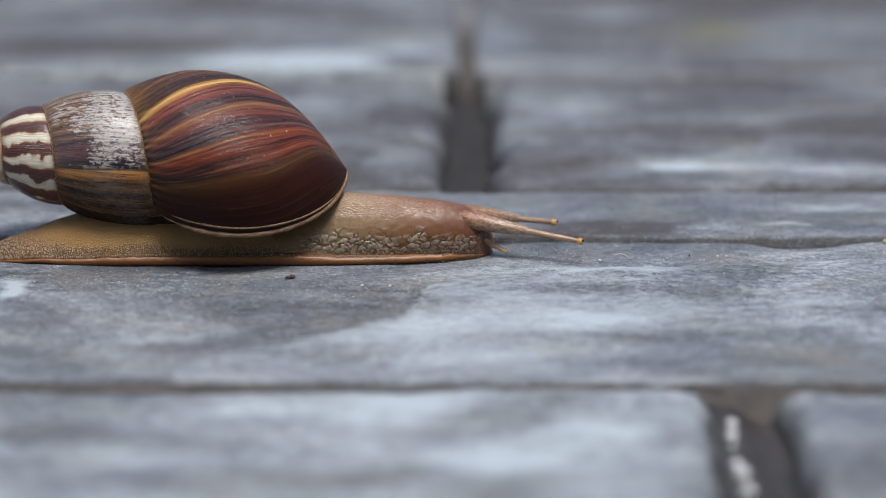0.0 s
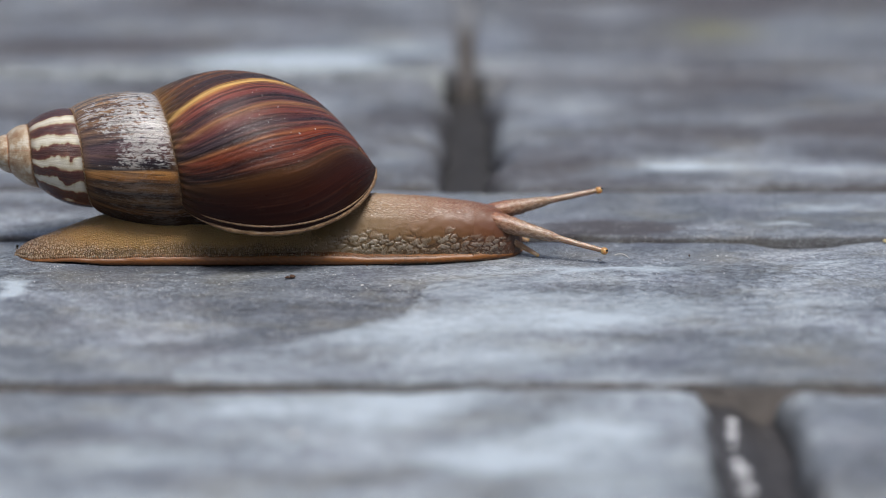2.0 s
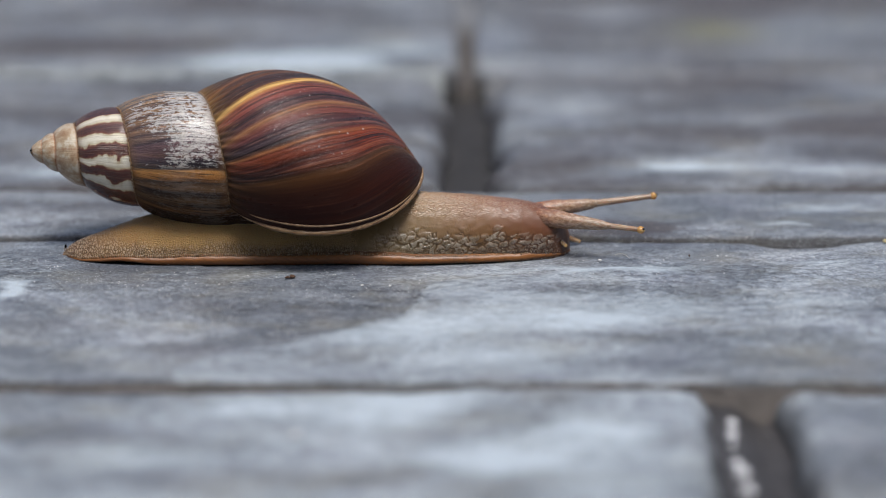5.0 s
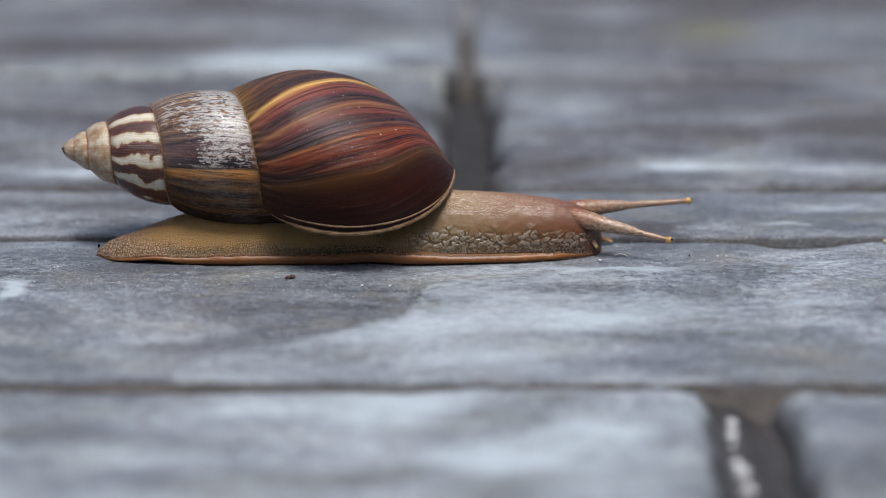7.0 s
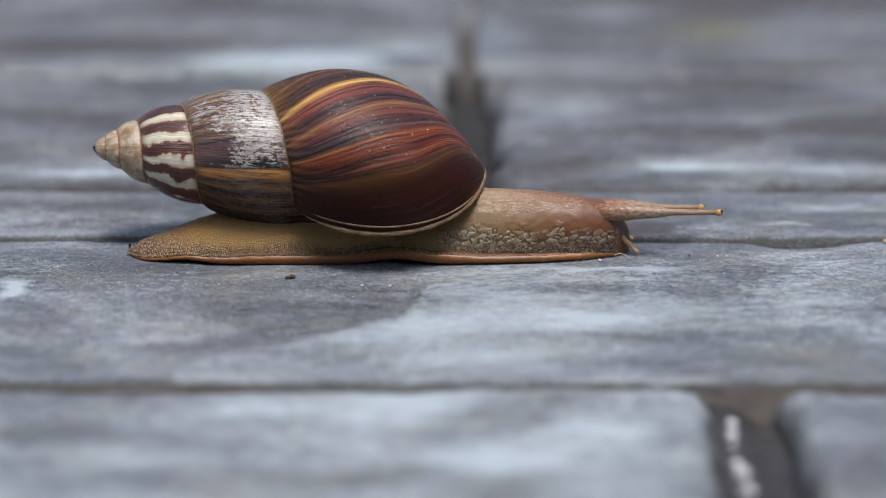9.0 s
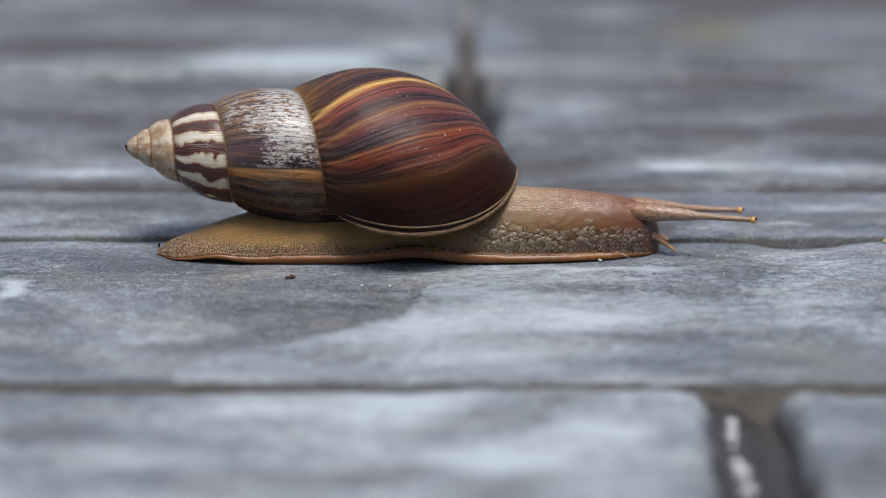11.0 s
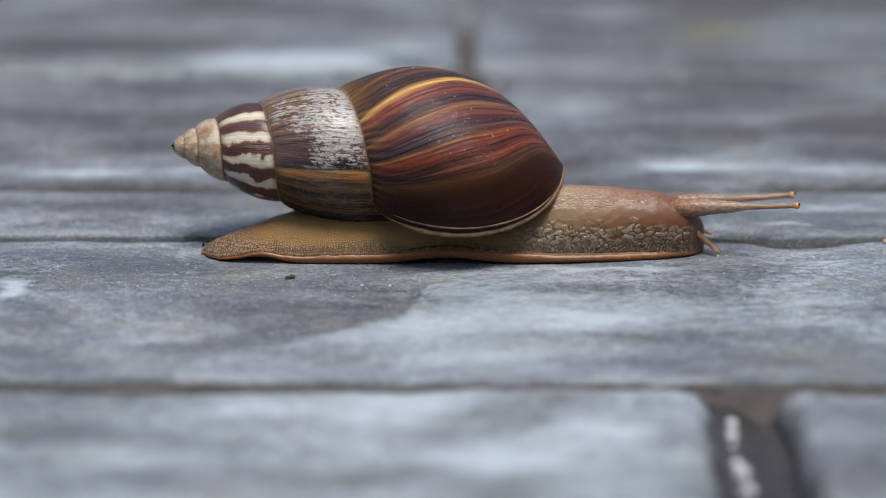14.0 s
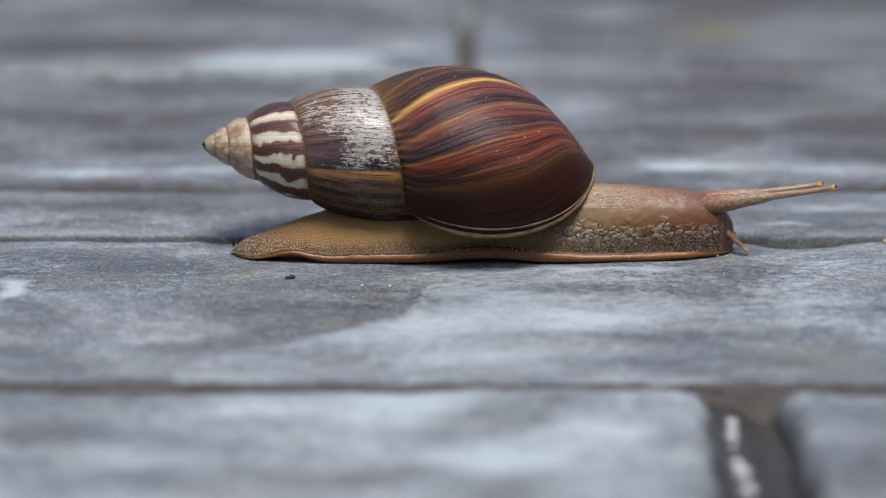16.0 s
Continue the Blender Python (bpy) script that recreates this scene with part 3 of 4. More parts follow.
def build_paving():
    rnd = random.Random(4)
    fine = 0.0008
    # row in front of the snail, with the open joint
    sett(-0.135, 0.0402, -0.150, -0.0678, -0.0004, 11, 0.0016, ragged=0.0020, r=0.0022, side=0.0050)
    sett(0.0520, 0.200, -0.150, -0.0688, -0.0004, 12, 0.0016, ragged=0.0016, r=0.0026, side=0.0045)
    # the snail's own row: a broad sett and a narrow one behind it
    sett(-0.142, 0.128, -0.0664, 0.0048, 0.0, 13, fine, 0.0003, 0.0008, r=0.0006)
    sett(-0.150, 0.160, 0.0061, 0.0338, 0.0004, 14, fine, 0.0004, 0.0009, r=0.0005)
    # row behind, with the wide dark joint
    sett(-0.190, 0.0002, 0.0356, 0.1210, 0.0006, 15, 0.0018, ragged=0.0030, r=0.0030, side=0.0055)
    sett(0.0100, 0.185, 0.0356, 0.1210, 0.0008, 16, 0.0018, ragged=0.0030, r=0.0030, side=0.0060)
    # next row
    sett(-0.170, 0.0035, 0.1235, 0.2080, 0.0012, 17, 0.0025)
    sett(0.0070, 0.175, 0.1235, 0.2080, 0.0004, 18, 0.0025)
    y = 0.2105
    edges = [(-0.150, -0.069), (-0.0668, 0.0338), (0.0356, 0.1210), (0.1235, 0.2080)]
    spans = {0: (-0.135, 0.200), 1: (-0.142, 0.128), 2: (-0.190, 0.185), 3: (-0.170, 0.175)}
    rows = [(e, spans[i]) for i, e in enumerate(edges)]
    while y < 1.25:
        d = rnd.uniform(0.07, 0.10)
        rows.append(((y, y + d), None))
        y += d + 0.003
    y = -0.153
    while y > -1.0:
        d = rnd.uniform(0.07, 0.10)
        rows.append(((y - d, y), None))
        y -= d + 0.003
    for (a, b), span in rows:
        x = span[1] + 0.005 if span else rnd.uniform(-0.1, 0.1)
        start = x
        while x < 0.85:
            w = rnd.uniform(0.13, 0.24)
            sett(x, x + w, a, b, rnd.uniform(-0.001, 0.001), rnd.uniform(20, 900), 0.012)
            x += w + rnd.uniform(0.003, 0.008)
        x = span[0] - 0.005 if span else start - 0.005
        while x > -0.85:
            w = rnd.uniform(0.13, 0.24)
            sett(x - w, x, a, b, rnd.uniform(-0.001, 0.001), rnd.uniform(20, 900), 0.012)
            x -= w + rnd.uniform(0.003, 0.008)


# ---- the snail ----
# Its own space: x forwards along the body, y to its left, z up from the sole; millimetres in the tables.
MM = 0.001
SNAIL = tagged(new("snail"), "giant land snail with brown streaked conical shell crawling on slate", "snail")
SNAIL.empty_display_size = 0.01

# body stations: x, middle line y, half width at the foot, half width above, height
BX = [-44.3, -43.6, -42.6, -41.0, -37.0, -32.0, -28.0, -22.0, -12.0, -2.0, 8.0, 18.0, 28.0, 36.0, 39.5, 41.6, 43.2, 44.2, 44.6]
BY = [-3.6, -3.4, -3.2, -3.0, -2.4, -2.0, -1.8, -1.6, -1.5, -1.5, -1.5, -1.5, -1.3, -1.0, -0.8, -0.7, -0.5, -0.4, -0.4]
BW = [0.4, 1.9, 3.0, 4.4, 6.0, 7.0, 7.5, 7.8, 7.9, 7.9, 7.8, 7.4, 6.8, 6.0, 5.3, 4.6, 3.5, 2.0, 0.6]
BT = [0.3, 1.2, 1.9, 2.6, 3.4, 4.0, 4.6, 5.0, 5.0, 4.4, 3.7, 4.3, 5.2, 5.2, 4.7, 4.1, 3.1, 1.8, 0.5]
BH = [0.5, 1.5, 2.1, 2.7, 4.1, 5.9, 7.1, 7.6, 7.8, 8.0, 9.2, 10.7, 10.0, 8.9, 8.0, 6.7, 5.0, 3.5, 2.4]


def station(x):
    return [lerp_table(x, BX, t) for t in (BY, BW, BT, BH)]


def body_point(x, q, grow=1.0, floor=0.35):
    """q runs 0..1 over the back from the near hem to the far one."""
    yc, wb, wt, h = station(x)
    a = math.pi * q
    c, s = math.cos(a), math.sin(a)
    half = wt + (wb * 0.93 - wt) * (1 - s) ** 1.4
    return x, yc - half * c * grow, floor + (h - floor) * (s ** 0.62) * grow


def body_mesh(name, xs, nq, taper, material, coarse):
    verts, tub, gro = [], [], []
    for x in xs:
        g = taper(x)
        for j in range(nq + 1):
            q = 0.5 - 0.5 * math.cos(math.pi * j / nq) if coarse[3] else j / nq
            low_edge = lerp_table(x, [-44.0, -38.0, -33.0, -20.0, 4.0, 14.0], [0.35, 0.6, 0.9, 1.25, 1.35, -1.2 if coarse[3] else 1.2])
            px, py, pz = body_point(x, q, g, low_edge)
            a = math.pi * q
            # skin relief: fine pebbles at the back, long folds and warts on the sides of the neck
            k = noise.voronoi((px * coarse[0], py * coarse[1], pz * coarse[2]))[0]
            wart = min(1.0, (k[1] - k[0]) * 2.4)
            side = 1.0
            fade = min(1.0, max(0.0, (x - 6) / 10)) * min(1.0, max(0.0, (44 - x) / 3)) if coarse[3] else 1.0
            if coarse[3]:
                # flat leaning plates, smaller towards the hem, thinning out to single islets above
                bend = noise.noise((px * 0.7, py * 0.7, pz * 0.7 + 4)) * 0.35
                lean = px - 0.9 * pz
                big, spots = noise.voronoi((lean * 0.60 + bend, py * 0.45, pz * 1.25 - bend))
                small, dots = noise.voronoi((lean * 1.5 + bend, py * 1.2, pz * 2.1 + 7))
                low = smooth_end(pz, 2.6, 1.3)
                edge = 5.9 - 0.045 * max(0.0, px - 12) + 0.5 * noise.noise((px * 0.3, 0, 9.0))
                spot = spots[0]
                there = smooth_end(edge - (spot[2] + bend) / 1.25 + 2.0 * noise.noise(spot * 5.3) - 0.5, -0.9, 1.0)
                split = smooth_end(small[1] - small[0], 0.0, 0.10)
                plate = smooth_end(big[1] - big[0], 0.02, 0.19) * (0.72 + 0.28 * split)
                wart = plate * (1 - low) + smooth_end(small[1] - small[0], 0.02, 0.24) * low
                side = max(there, low)
            lift = coarse[4] * (wart - (0.5 if coarse[3] else 0.4)) * side * fade + 0.06 * noise.noise((px * 0.8, py * 0.8, pz * 0.8))
            n = (0.0, -math.cos(a), math.sin(a))
            verts.append((px * MM, (py + n[1] * lift) * MM, (pz + n[2] * lift) * MM))
            tub.append(wart * side * fade)
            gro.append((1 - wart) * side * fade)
    faces = [f[::-1] for f in grid_faces(len(xs), nq + 1)]
    m = nq + 1
    faces.append(tuple(range(m)))
    faces.append(tuple(range(len(xs) * m - 1, len(xs) * m - 1 - m, -1)))
    ob = mesh_object(name, verts, faces, material, SNAIL)
    float_attribute(ob, "tubercle", tub)
    float_attribute(ob, "groove", gro)
    return ob


def smooth_end(x, a, b):
    t = min(1.0, max(0.0, (x - a) / (b - a)))
    return t * t * (3 - 2 * t)


def build_body():
    hind_xs = np.concatenate((np.linspace(-44.3, -41.0, 24), np.linspace(-40.85, 14.0, 330)))
    hind = body_mesh("hind_body", hind_xs, 90, lambda x: 1.0 - 0.12 * smooth_end(x, 4.0, 14.0), SKIN_HIND, (2.2, 2.2, 2.6, False, 0.14))
    tagged(hind, "olive-brown pebbled tail skin")
    fore_xs = np.concatenate((np.linspace(-4.0, 41.0, 430), np.linspace(41.1, 44.6, 40)))
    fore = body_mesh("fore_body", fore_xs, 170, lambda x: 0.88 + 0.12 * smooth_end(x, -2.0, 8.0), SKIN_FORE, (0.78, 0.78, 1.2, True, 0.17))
    tagged(fore, "pinkish-brown wrinkled neck and head with warty sides")
    return hind, fore


def build_foot():
    """The sole's fleshy hem, in slices that lift as waves run along it."""
    xs = np.concatenate(([-44.6, -44.0, -43.2, -42.2], np.linspace(-41, 40, 46), [41.5, 42.8, 43.8, 44.5]))
    prof = [(-0.9, 0.0), (-1.0, 0.0), (-1.045, 0.25), (-1.05, 0.7), (-1.03, 1.15), (-0.98, 1.55), (-0.9, 1.8), (-0.75, 1.9)]
    prof += [(-a, b) for a, b in prof[::-1]]

    def ring(x):
        yc, wb, wt, h = station(max(-44.2, min(44.4, x)))
        endz = min(1.0, 0.35 + 0.65 * min((x + 44.6) / 2.5, (44.6 - x) / 3.0) ** 0.6 if -44.6 < x < 44.6 else 0.35)
        endz *= lerp_table(x, [-44.0, -40.0, -32.0, -22.0, -2.0, 11.0, 17.0, 38.0, 44.0], [0.2, 0.35, 0.6, 1.0, 1.1, 1.15, 0.85, 0.72, 0.35])
        wb *= 1 - 0.10 * smooth_end(x, 30.0, 43.0)
        wav = 0.12 * noise.noise((x * 0.35, 2.0, 0.0))
        return [(x, yc + a * (wb + wav), b * endz * (1 + 0.15 * noise.noise((x * 0.5, 5.0, a)))) for a, b in prof]

    n = len(prof)
    out = []
    for i in range(len(xs) - 1):
        d = xs[i + 1] - xs[i]
        sub = [xs[i] - 0.14, xs[i], xs[i] + d * 0.5, xs[i + 1], xs[i + 1] + 0.14]
        sec = [ring(q) for q in sub]
        normals = []
        for q, r in zip(sub, sec):
            ahead, behind = ring(q + 0.2), ring(q - 0.2)
            for k in range(n):
                along = Vector(ahead[k]) - Vector(behind[k])
                across = Vector(r[(k + 1) % n]) - Vector(r[k - 1])
                normals.append(across.cross(along).normalized())
        for k in (0, 4):
            sec[k] = [(x, y - 0.03 * (1 if y > -1 else -1), z * 0.98) for x, y, z in sec[k]]
        x0 = (xs[i] + xs[i + 1]) / 2
        verts = [((p[0] - x0) * MM, p[1] * MM, p[2] * MM) for r in sec for p in r]
        faces = [f[::-1] for f in grid_faces(5, n, True)]
        # small pale granules along the hem's upper edge
        nf = len(faces)
        neck = smooth_end(xs[i], 6.0, 15.0)
        for row in range(3):
            count = max(1, int(round(d / ((0.34, 0.30, 0.40)[row]))))
            tall = (2.9 - 1.7 * neck) if row == 0 else 1.2
            for g in range(count):
                for k, oy in ((5, -0.08), (n - 6, 0.08)):
                    gx = xs[i] + d * (g + 0.5) / count + 0.20 * noise.noise((g * 5.1 + xs[i] * 3.3, k + row * 9, 4.0))
                    if neck > 0.3 and noise.noise((gx * 6.1, k, row * 5.0)) > 0.05:
                        continue
                    c = ring(gx)[k]
                    b = len(verts)
                    sz = (0.155, 0.11, 0.10)[row] + 0.09 * noise.noise((gx * 4.7, k, row * 3.0)) - 0.03 * neck
                    up = (0.12, 0.60, 0.95)[row] + 0.26 * noise.noise((gx * 2.3, k, 7.0 + row))
                    for ex, ey, ez in ((1, 0, 0), (0, 1, 0), (-1, 0, 0), (0, -1, 0), (0, 0, tall), (0, 0, -tall)):
                        verts.append(((c[0] - x0 + ex * sz) * MM, (c[1] + oy * (1 - 3.0 * row) + ey * sz) * MM, (c[2] + up + ez * sz) * MM))
                    faces += [(b + p, b + q, b + t) for p, q, t in ((0, 1, 4), (1, 2, 4), (2, 3, 4), (3, 0, 4), (1, 0, 5), (2, 1, 5), (3, 2, 5), (0, 3, 5))]
                    normals += [Vector(e).normalized() for e in ((1, 0, 0), (0, 1, 0), (-1, 0, 0), (0, -1, 0), (0, 0, 1), (0, 0, -1))]
        ob = mesh_object("foot_segment", verts, faces, FRINGE, SNAIL)
        ob.data.materials.append(GRANULE)
        ob.data.polygons.foreach_set("material_index", [0 if q < nf else 1 for q in range(len(faces))])
        ob.data.normals_split_custom_set_from_vertices(normals)
        out.append((ob, x0, (xs[i + 1] - xs[i])))
    return out


# shell: where the seam lies along the axis at each turn (mm from the tip), and its radius there
TURN = [-5.5, -5.0, -4.5, -4.0, -3.5, -3.0, -2.8, -2.5, -2.0, -1.8, -1.5, -1.0, -0.8, -0.7, -0.5, 0.0, 0.1, 0.2, 0.3, 0.42, 0.5, 1.0]
SEAM = [0.15, 0.4, 0.9, 2.1, 2.8, 4.0, 4.85, 5.4, 7.45, 8.95, 10.3, 14.7, 17.8, 18.8, 20.0, 28.9, 31.2, 33.6, 35.5, 36.5, 37.0, 46.0]
LOG_SEAM = [math.log(v) for v in SEAM]
RAD_TURN = [-5.5, -5.0, -4.5, -4.0, -3.5, -3.0, -2.5, -2.0, -1.5, -1.0, -0.5, 0.0, 0.5, 1.0]
RAD = [0.25, 0.6, 1.15, 2.0, 2.15, 3.15, 3.4, 5.0, 5.65, 8.1, 8.65, 11.3, 11.9, 13.5]
AXIS_END = 69.1
LIP_TURN = 0.385


def seam(n):
    return math.exp(lerp_table(n, TURN, LOG_SEAM))


def seam_radius(n):
    return lerp_table(n, RAD_TURN, RAD)


def shell_point(a, r, n):
    phi = radians(90 - 360 * n + 18)
    return ((a - 35.0) * MM, -r * math.cos(phi) * MM, r * math.sin(phi) * MM)


def last_whorl_radius(a, n):
    """An egg that grows along the turn and opens into the blunt oval of the mouth."""
    a0, r0 = seam(n), seam_radius(n)
    full = 16.05 * (1 + 0.22 * n)
    if a < 43.3:
        egg = r0 + (full - r0) * math.sin(math.pi / 2 * max(0.0, (a - a0) / (43.3 - a0))) ** 0.78
    else:
        egg = full * max(0.0, 1 - ((a - 43.3) / 25.8) ** 2.29)
    mouth = smooth_end(n, 0.10, LIP_TURN)
    if mouth > 0:
        if a < 50.0:
            oval = r0 + (17.75 - r0) * math.sin(math.pi / 2 * max(0.0, (a - a0) / (50.0 - a0))) ** 0.62
        else:
            oval = 17.75 * math.sqrt(max(0.0, 1 - ((a - 50.0) / 19.15) ** 2))
        egg += (oval - egg) * mouth
    keep = 1 - smooth_end(n, -0.50, -0.10)
    if keep <= 0:
        return egg
    a1, r1 = seam(n + 1), seam_radius(n + 1)
    if a < a1:
        inner = whorl_radius((a - a0) / (a1 - a0), r0, r1)
    else:
        inner = r1 * max(0.0, 1 - ((a - a1) / (AXIS_END - a1)) ** 2.3)
    return egg + (inner - egg) * keep


def whorl_radius(v, r0, r1, bulge=0.165):
    return (r0 + (r1 - r0) * v) * (1 + bulge * math.sin(math.pi * v ** 0.75) ** 0.75)


def growth_turn(a, n):
    """The turn at which the growth line through this point crosses the middle of the whorl."""
    k = 0.0055 * (a - 44) + 0.07 * max(0.0, (a - 54) / 8) ** 2.4
    u = n + k
    if u > 0.18:
        u = (n + 0.40 * k / 0.22) / (1 + k / 0.22)
    return u


def build_shell():
    shell_verts, uvs, faces, slots, seams = [], [], [], [], []
    nv = 44
    # spire: from the tip to where the last whorl begins
    per = 110
    start = -5.5
    first = LIP_TURN - 1.0
    ns = np.linspace(start, first, int((first - start) * per) + 1)
    for n in ns:
        a0, a1 = seam(n), seam(n + 1)
        r0, r1 = seam_radius(n), seam_radius(n + 1)
        for j in range(nv):
            v = j / (nv - 1)
            a = a0 + (a1 - a0) * v
            r = whorl_radius(v, r0, r1) + 0.04 * noise.noise((n * 40, a * 0.25, 6.0)) * min(1.0, r0 / 4)
            shell_verts.append(shell_point(a, r, n))
            uvs.append(((n + 6) % 1.0, a / 70.6))
            seams.append(max(0.0, 1 - min(v, 1 - v) / 0.10))
    for i in range(len(ns) - 1):
        n = ns[i]
        slot = 1 if n >= -1.0 else 2 if n >= -2.0 else 3
        for j in range(nv - 1):
            faces.append((i * nv + j, i * nv + j + 1, (i + 1) * nv + j + 1, (i + 1) * nv + j))
            slots.append(slot)
    base = len(shell_verts)
    # last whorl up to the lip, pleated under the seam
    mv, mt = 140, 330
    lip = []
    for i in range(mt + 1):
        f = i / mt
        n = first + (LIP_TURN - first) * f
        a0 = seam(n)
        for j in range(mv):
            v = 1 - (1 - j / (mv - 1)) ** 1.5
            a = a0 + (AXIS_END - a0) * v
            r = max(0.05, last_whorl_radius(a, n))
            fade = min(1.0, r / 6)
            pleat = math.sin(n * 2 * math.pi * 62 + 2.5 * noise.noise((n * 22, 0, 0)))
            r += 0.24 * math.exp(-(a - a0) / 2.3) * pleat * fade
            r += (0.07 * noise.noise((growth_turn(a, n) * 70, a * 0.06, 3.0)) + 0.03 * noise.noise((growth_turn(a, n) * 220, a * 0.08, 8.0))) * fade
            r += 0.2 * max(0.0, (f - 0.96) / 0.04) ** 2
            p = shell_point(a, r, n)
            shell_verts.append(p)
            uvs.append((growth_turn(a, n) if n > -0.25 else n + 1.0, a / 70.6))
            seams.append(math.exp(-(a - a0) / 1.5) * (0.7 + 0.3 * pleat))
            if i == mt:
                lip.append(p)
    for i in range(mt):
        n = first + (LIP_TURN - first) * i / mt
        for j in range(mv - 1):
            k = base + i * mv + j
            faces.append((k, k + 1, k + mv + 1, k + mv))
            slots.append(0 if n > -0.25 else 1)
    ob = mesh_object("shell", shell_verts, faces, None, SNAIL, "glossy brown streaked spiral shell with worn grey whorl and cream tip")
    for m in SHELL:
        ob.data.materials.append(m)
    ob.data.polygons.foreach_set("material_index", slots)
    layer = ob.data.uv_layers.new(name="turns")
    flat = [c for loop in ob.data.loops for c in uvs[loop.vertex_index]]
    layer.data.foreach_set("uv", flat)
    float_attribute(ob, "seam", seams)
    # rolled pale lip: a rounded edge with a thin ridge outside it, carried round the end of the axis
    end = [(69.0, 0.45, 0.30), (68.7, 0.75, 0.20), (68.2, 1.3, 0.16), (67.5, 2.3, 0.15), (66.8, 3.4, 0.145), (66.0, 4.6, 0.13)]
    for name, shift, wide, label in (("lip", 0.0, 0.50, "pale tan shell lip"), ("lip_ridge", 0.85, 0.20, "thin brown ridge beside the lip")):
        pts = [Vector(p) for p in lip[2:-1]] + [Vector(shell_point(a, r, n)) for a, r, n in end]
        if shift:
            back = LIP_TURN - 0.013
            pts = [Vector(shell_point(a, last_whorl_radius(a, back) + 0.08, back)) for a in np.linspace(seam(back) + 1.0, 68.7, 110)]
        k = 8
        tube = []
        for i, p in enumerate(pts):
            d = (pts[min(i + 1, len(pts) - 1)] - pts[max(i - 1, 0)]).normalized()
            up = d.cross(Vector((0, -1, 0.3))).normalized()
            sd = d.cross(up)
            w = wide * MM * smooth_end(i, -1, 24) * (0.25 + 0.75 * smooth_end(len(pts) - i, 0, 12)) * (0.9 + 0.35 * noise.noise((i * 0.15, shift, 0)))
            for q in range(k):
                t = 2 * math.pi * q / k
                tube.append(p + up * (math.cos(t) * w) + sd * (math.sin(t) * w * 0.8))
        mesh_object(name, tube, grid_faces(len(pts), k, True), LIP, ob, label)
    # pale crimped thread along the seams
    thread = []
    ts = np.linspace(-2.05, LIP_TURN - 0.005, 1100)
    for n in ts:
        a = seam(n)
        r = seam_radius(n)
        c = Vector(shell_point(a + 0.10 * math.sin(n * 2 * math.pi * 62) + 0.12 * noise.noise((n * 70, 3, 0)), r + 0.13, n))
        out = (Vector(shell_point(a, r + 1.0, n)) - Vector(shell_point(a, r, n))).normalized()
        w = (0.13 + 0.10 * noise.noise((n * 110, 0, 0))) * MM * (0.6 + 0.4 * smooth_end(n, -1.5, 0.0))
        for q in range(6):
            t = math.pi * q / 3
            thread.append(c + out * (math.cos(t) * w) + Vector((1, 0, 0)) * (math.sin(t) * w * 1.2))
    mesh_object("seam", thread, grid_faces(len(ts), 6, True), LIP, ob, "pale crimped seam between the whorls")
    # pale dust grains stuck on the glossy whorl
    rnd = random.Random(21)
    dv, df = [], []
    for q in range(34):
        n = rnd.uniform(0.03, 0.25)
        a = rnd.uniform(seam(n) + 1.5, 62.0)
        c = Vector(shell_point(a, last_whorl_radius(a, n) + 0.03, n))
        size = rnd.uniform(0.05, 0.13) * MM * (1.6 if q % 9 == 0 else 1.0)
        b = len(dv)
        for d in ((1, 0, 0), (-1, 0, 0), (0, 1, 0), (0, -1, 0), (0, 0, 1), (0, 0, -1)):
            dv.append(c + Vector(d) * size * rnd.uniform(0.6, 1.2))
        df += [(b + i, b + j, b + k) for i, j, k in ((0, 2, 4), (2, 1, 4), (1, 3, 4), (3, 0, 4), (2, 0, 5), (1, 2, 5), (3, 1, 5), (0, 3, 5))]
    tagged(mesh_object("dust", dv, df, DUST, ob, "white dust grains on the shell", False), kind="stuff")
    # dark tip
    cap = [shell_point(0.05 + 0.25 * i, 0.25 * math.sqrt(max(0, 1 - (i - 1) ** 2)) + 0.02, j / 10) for i in (0, 1, 2) for j in range(10)]
    mesh_object("apex", cap, grid_faces(3, 10, True), BLACK, ob, "tiny black tip")
    return ob


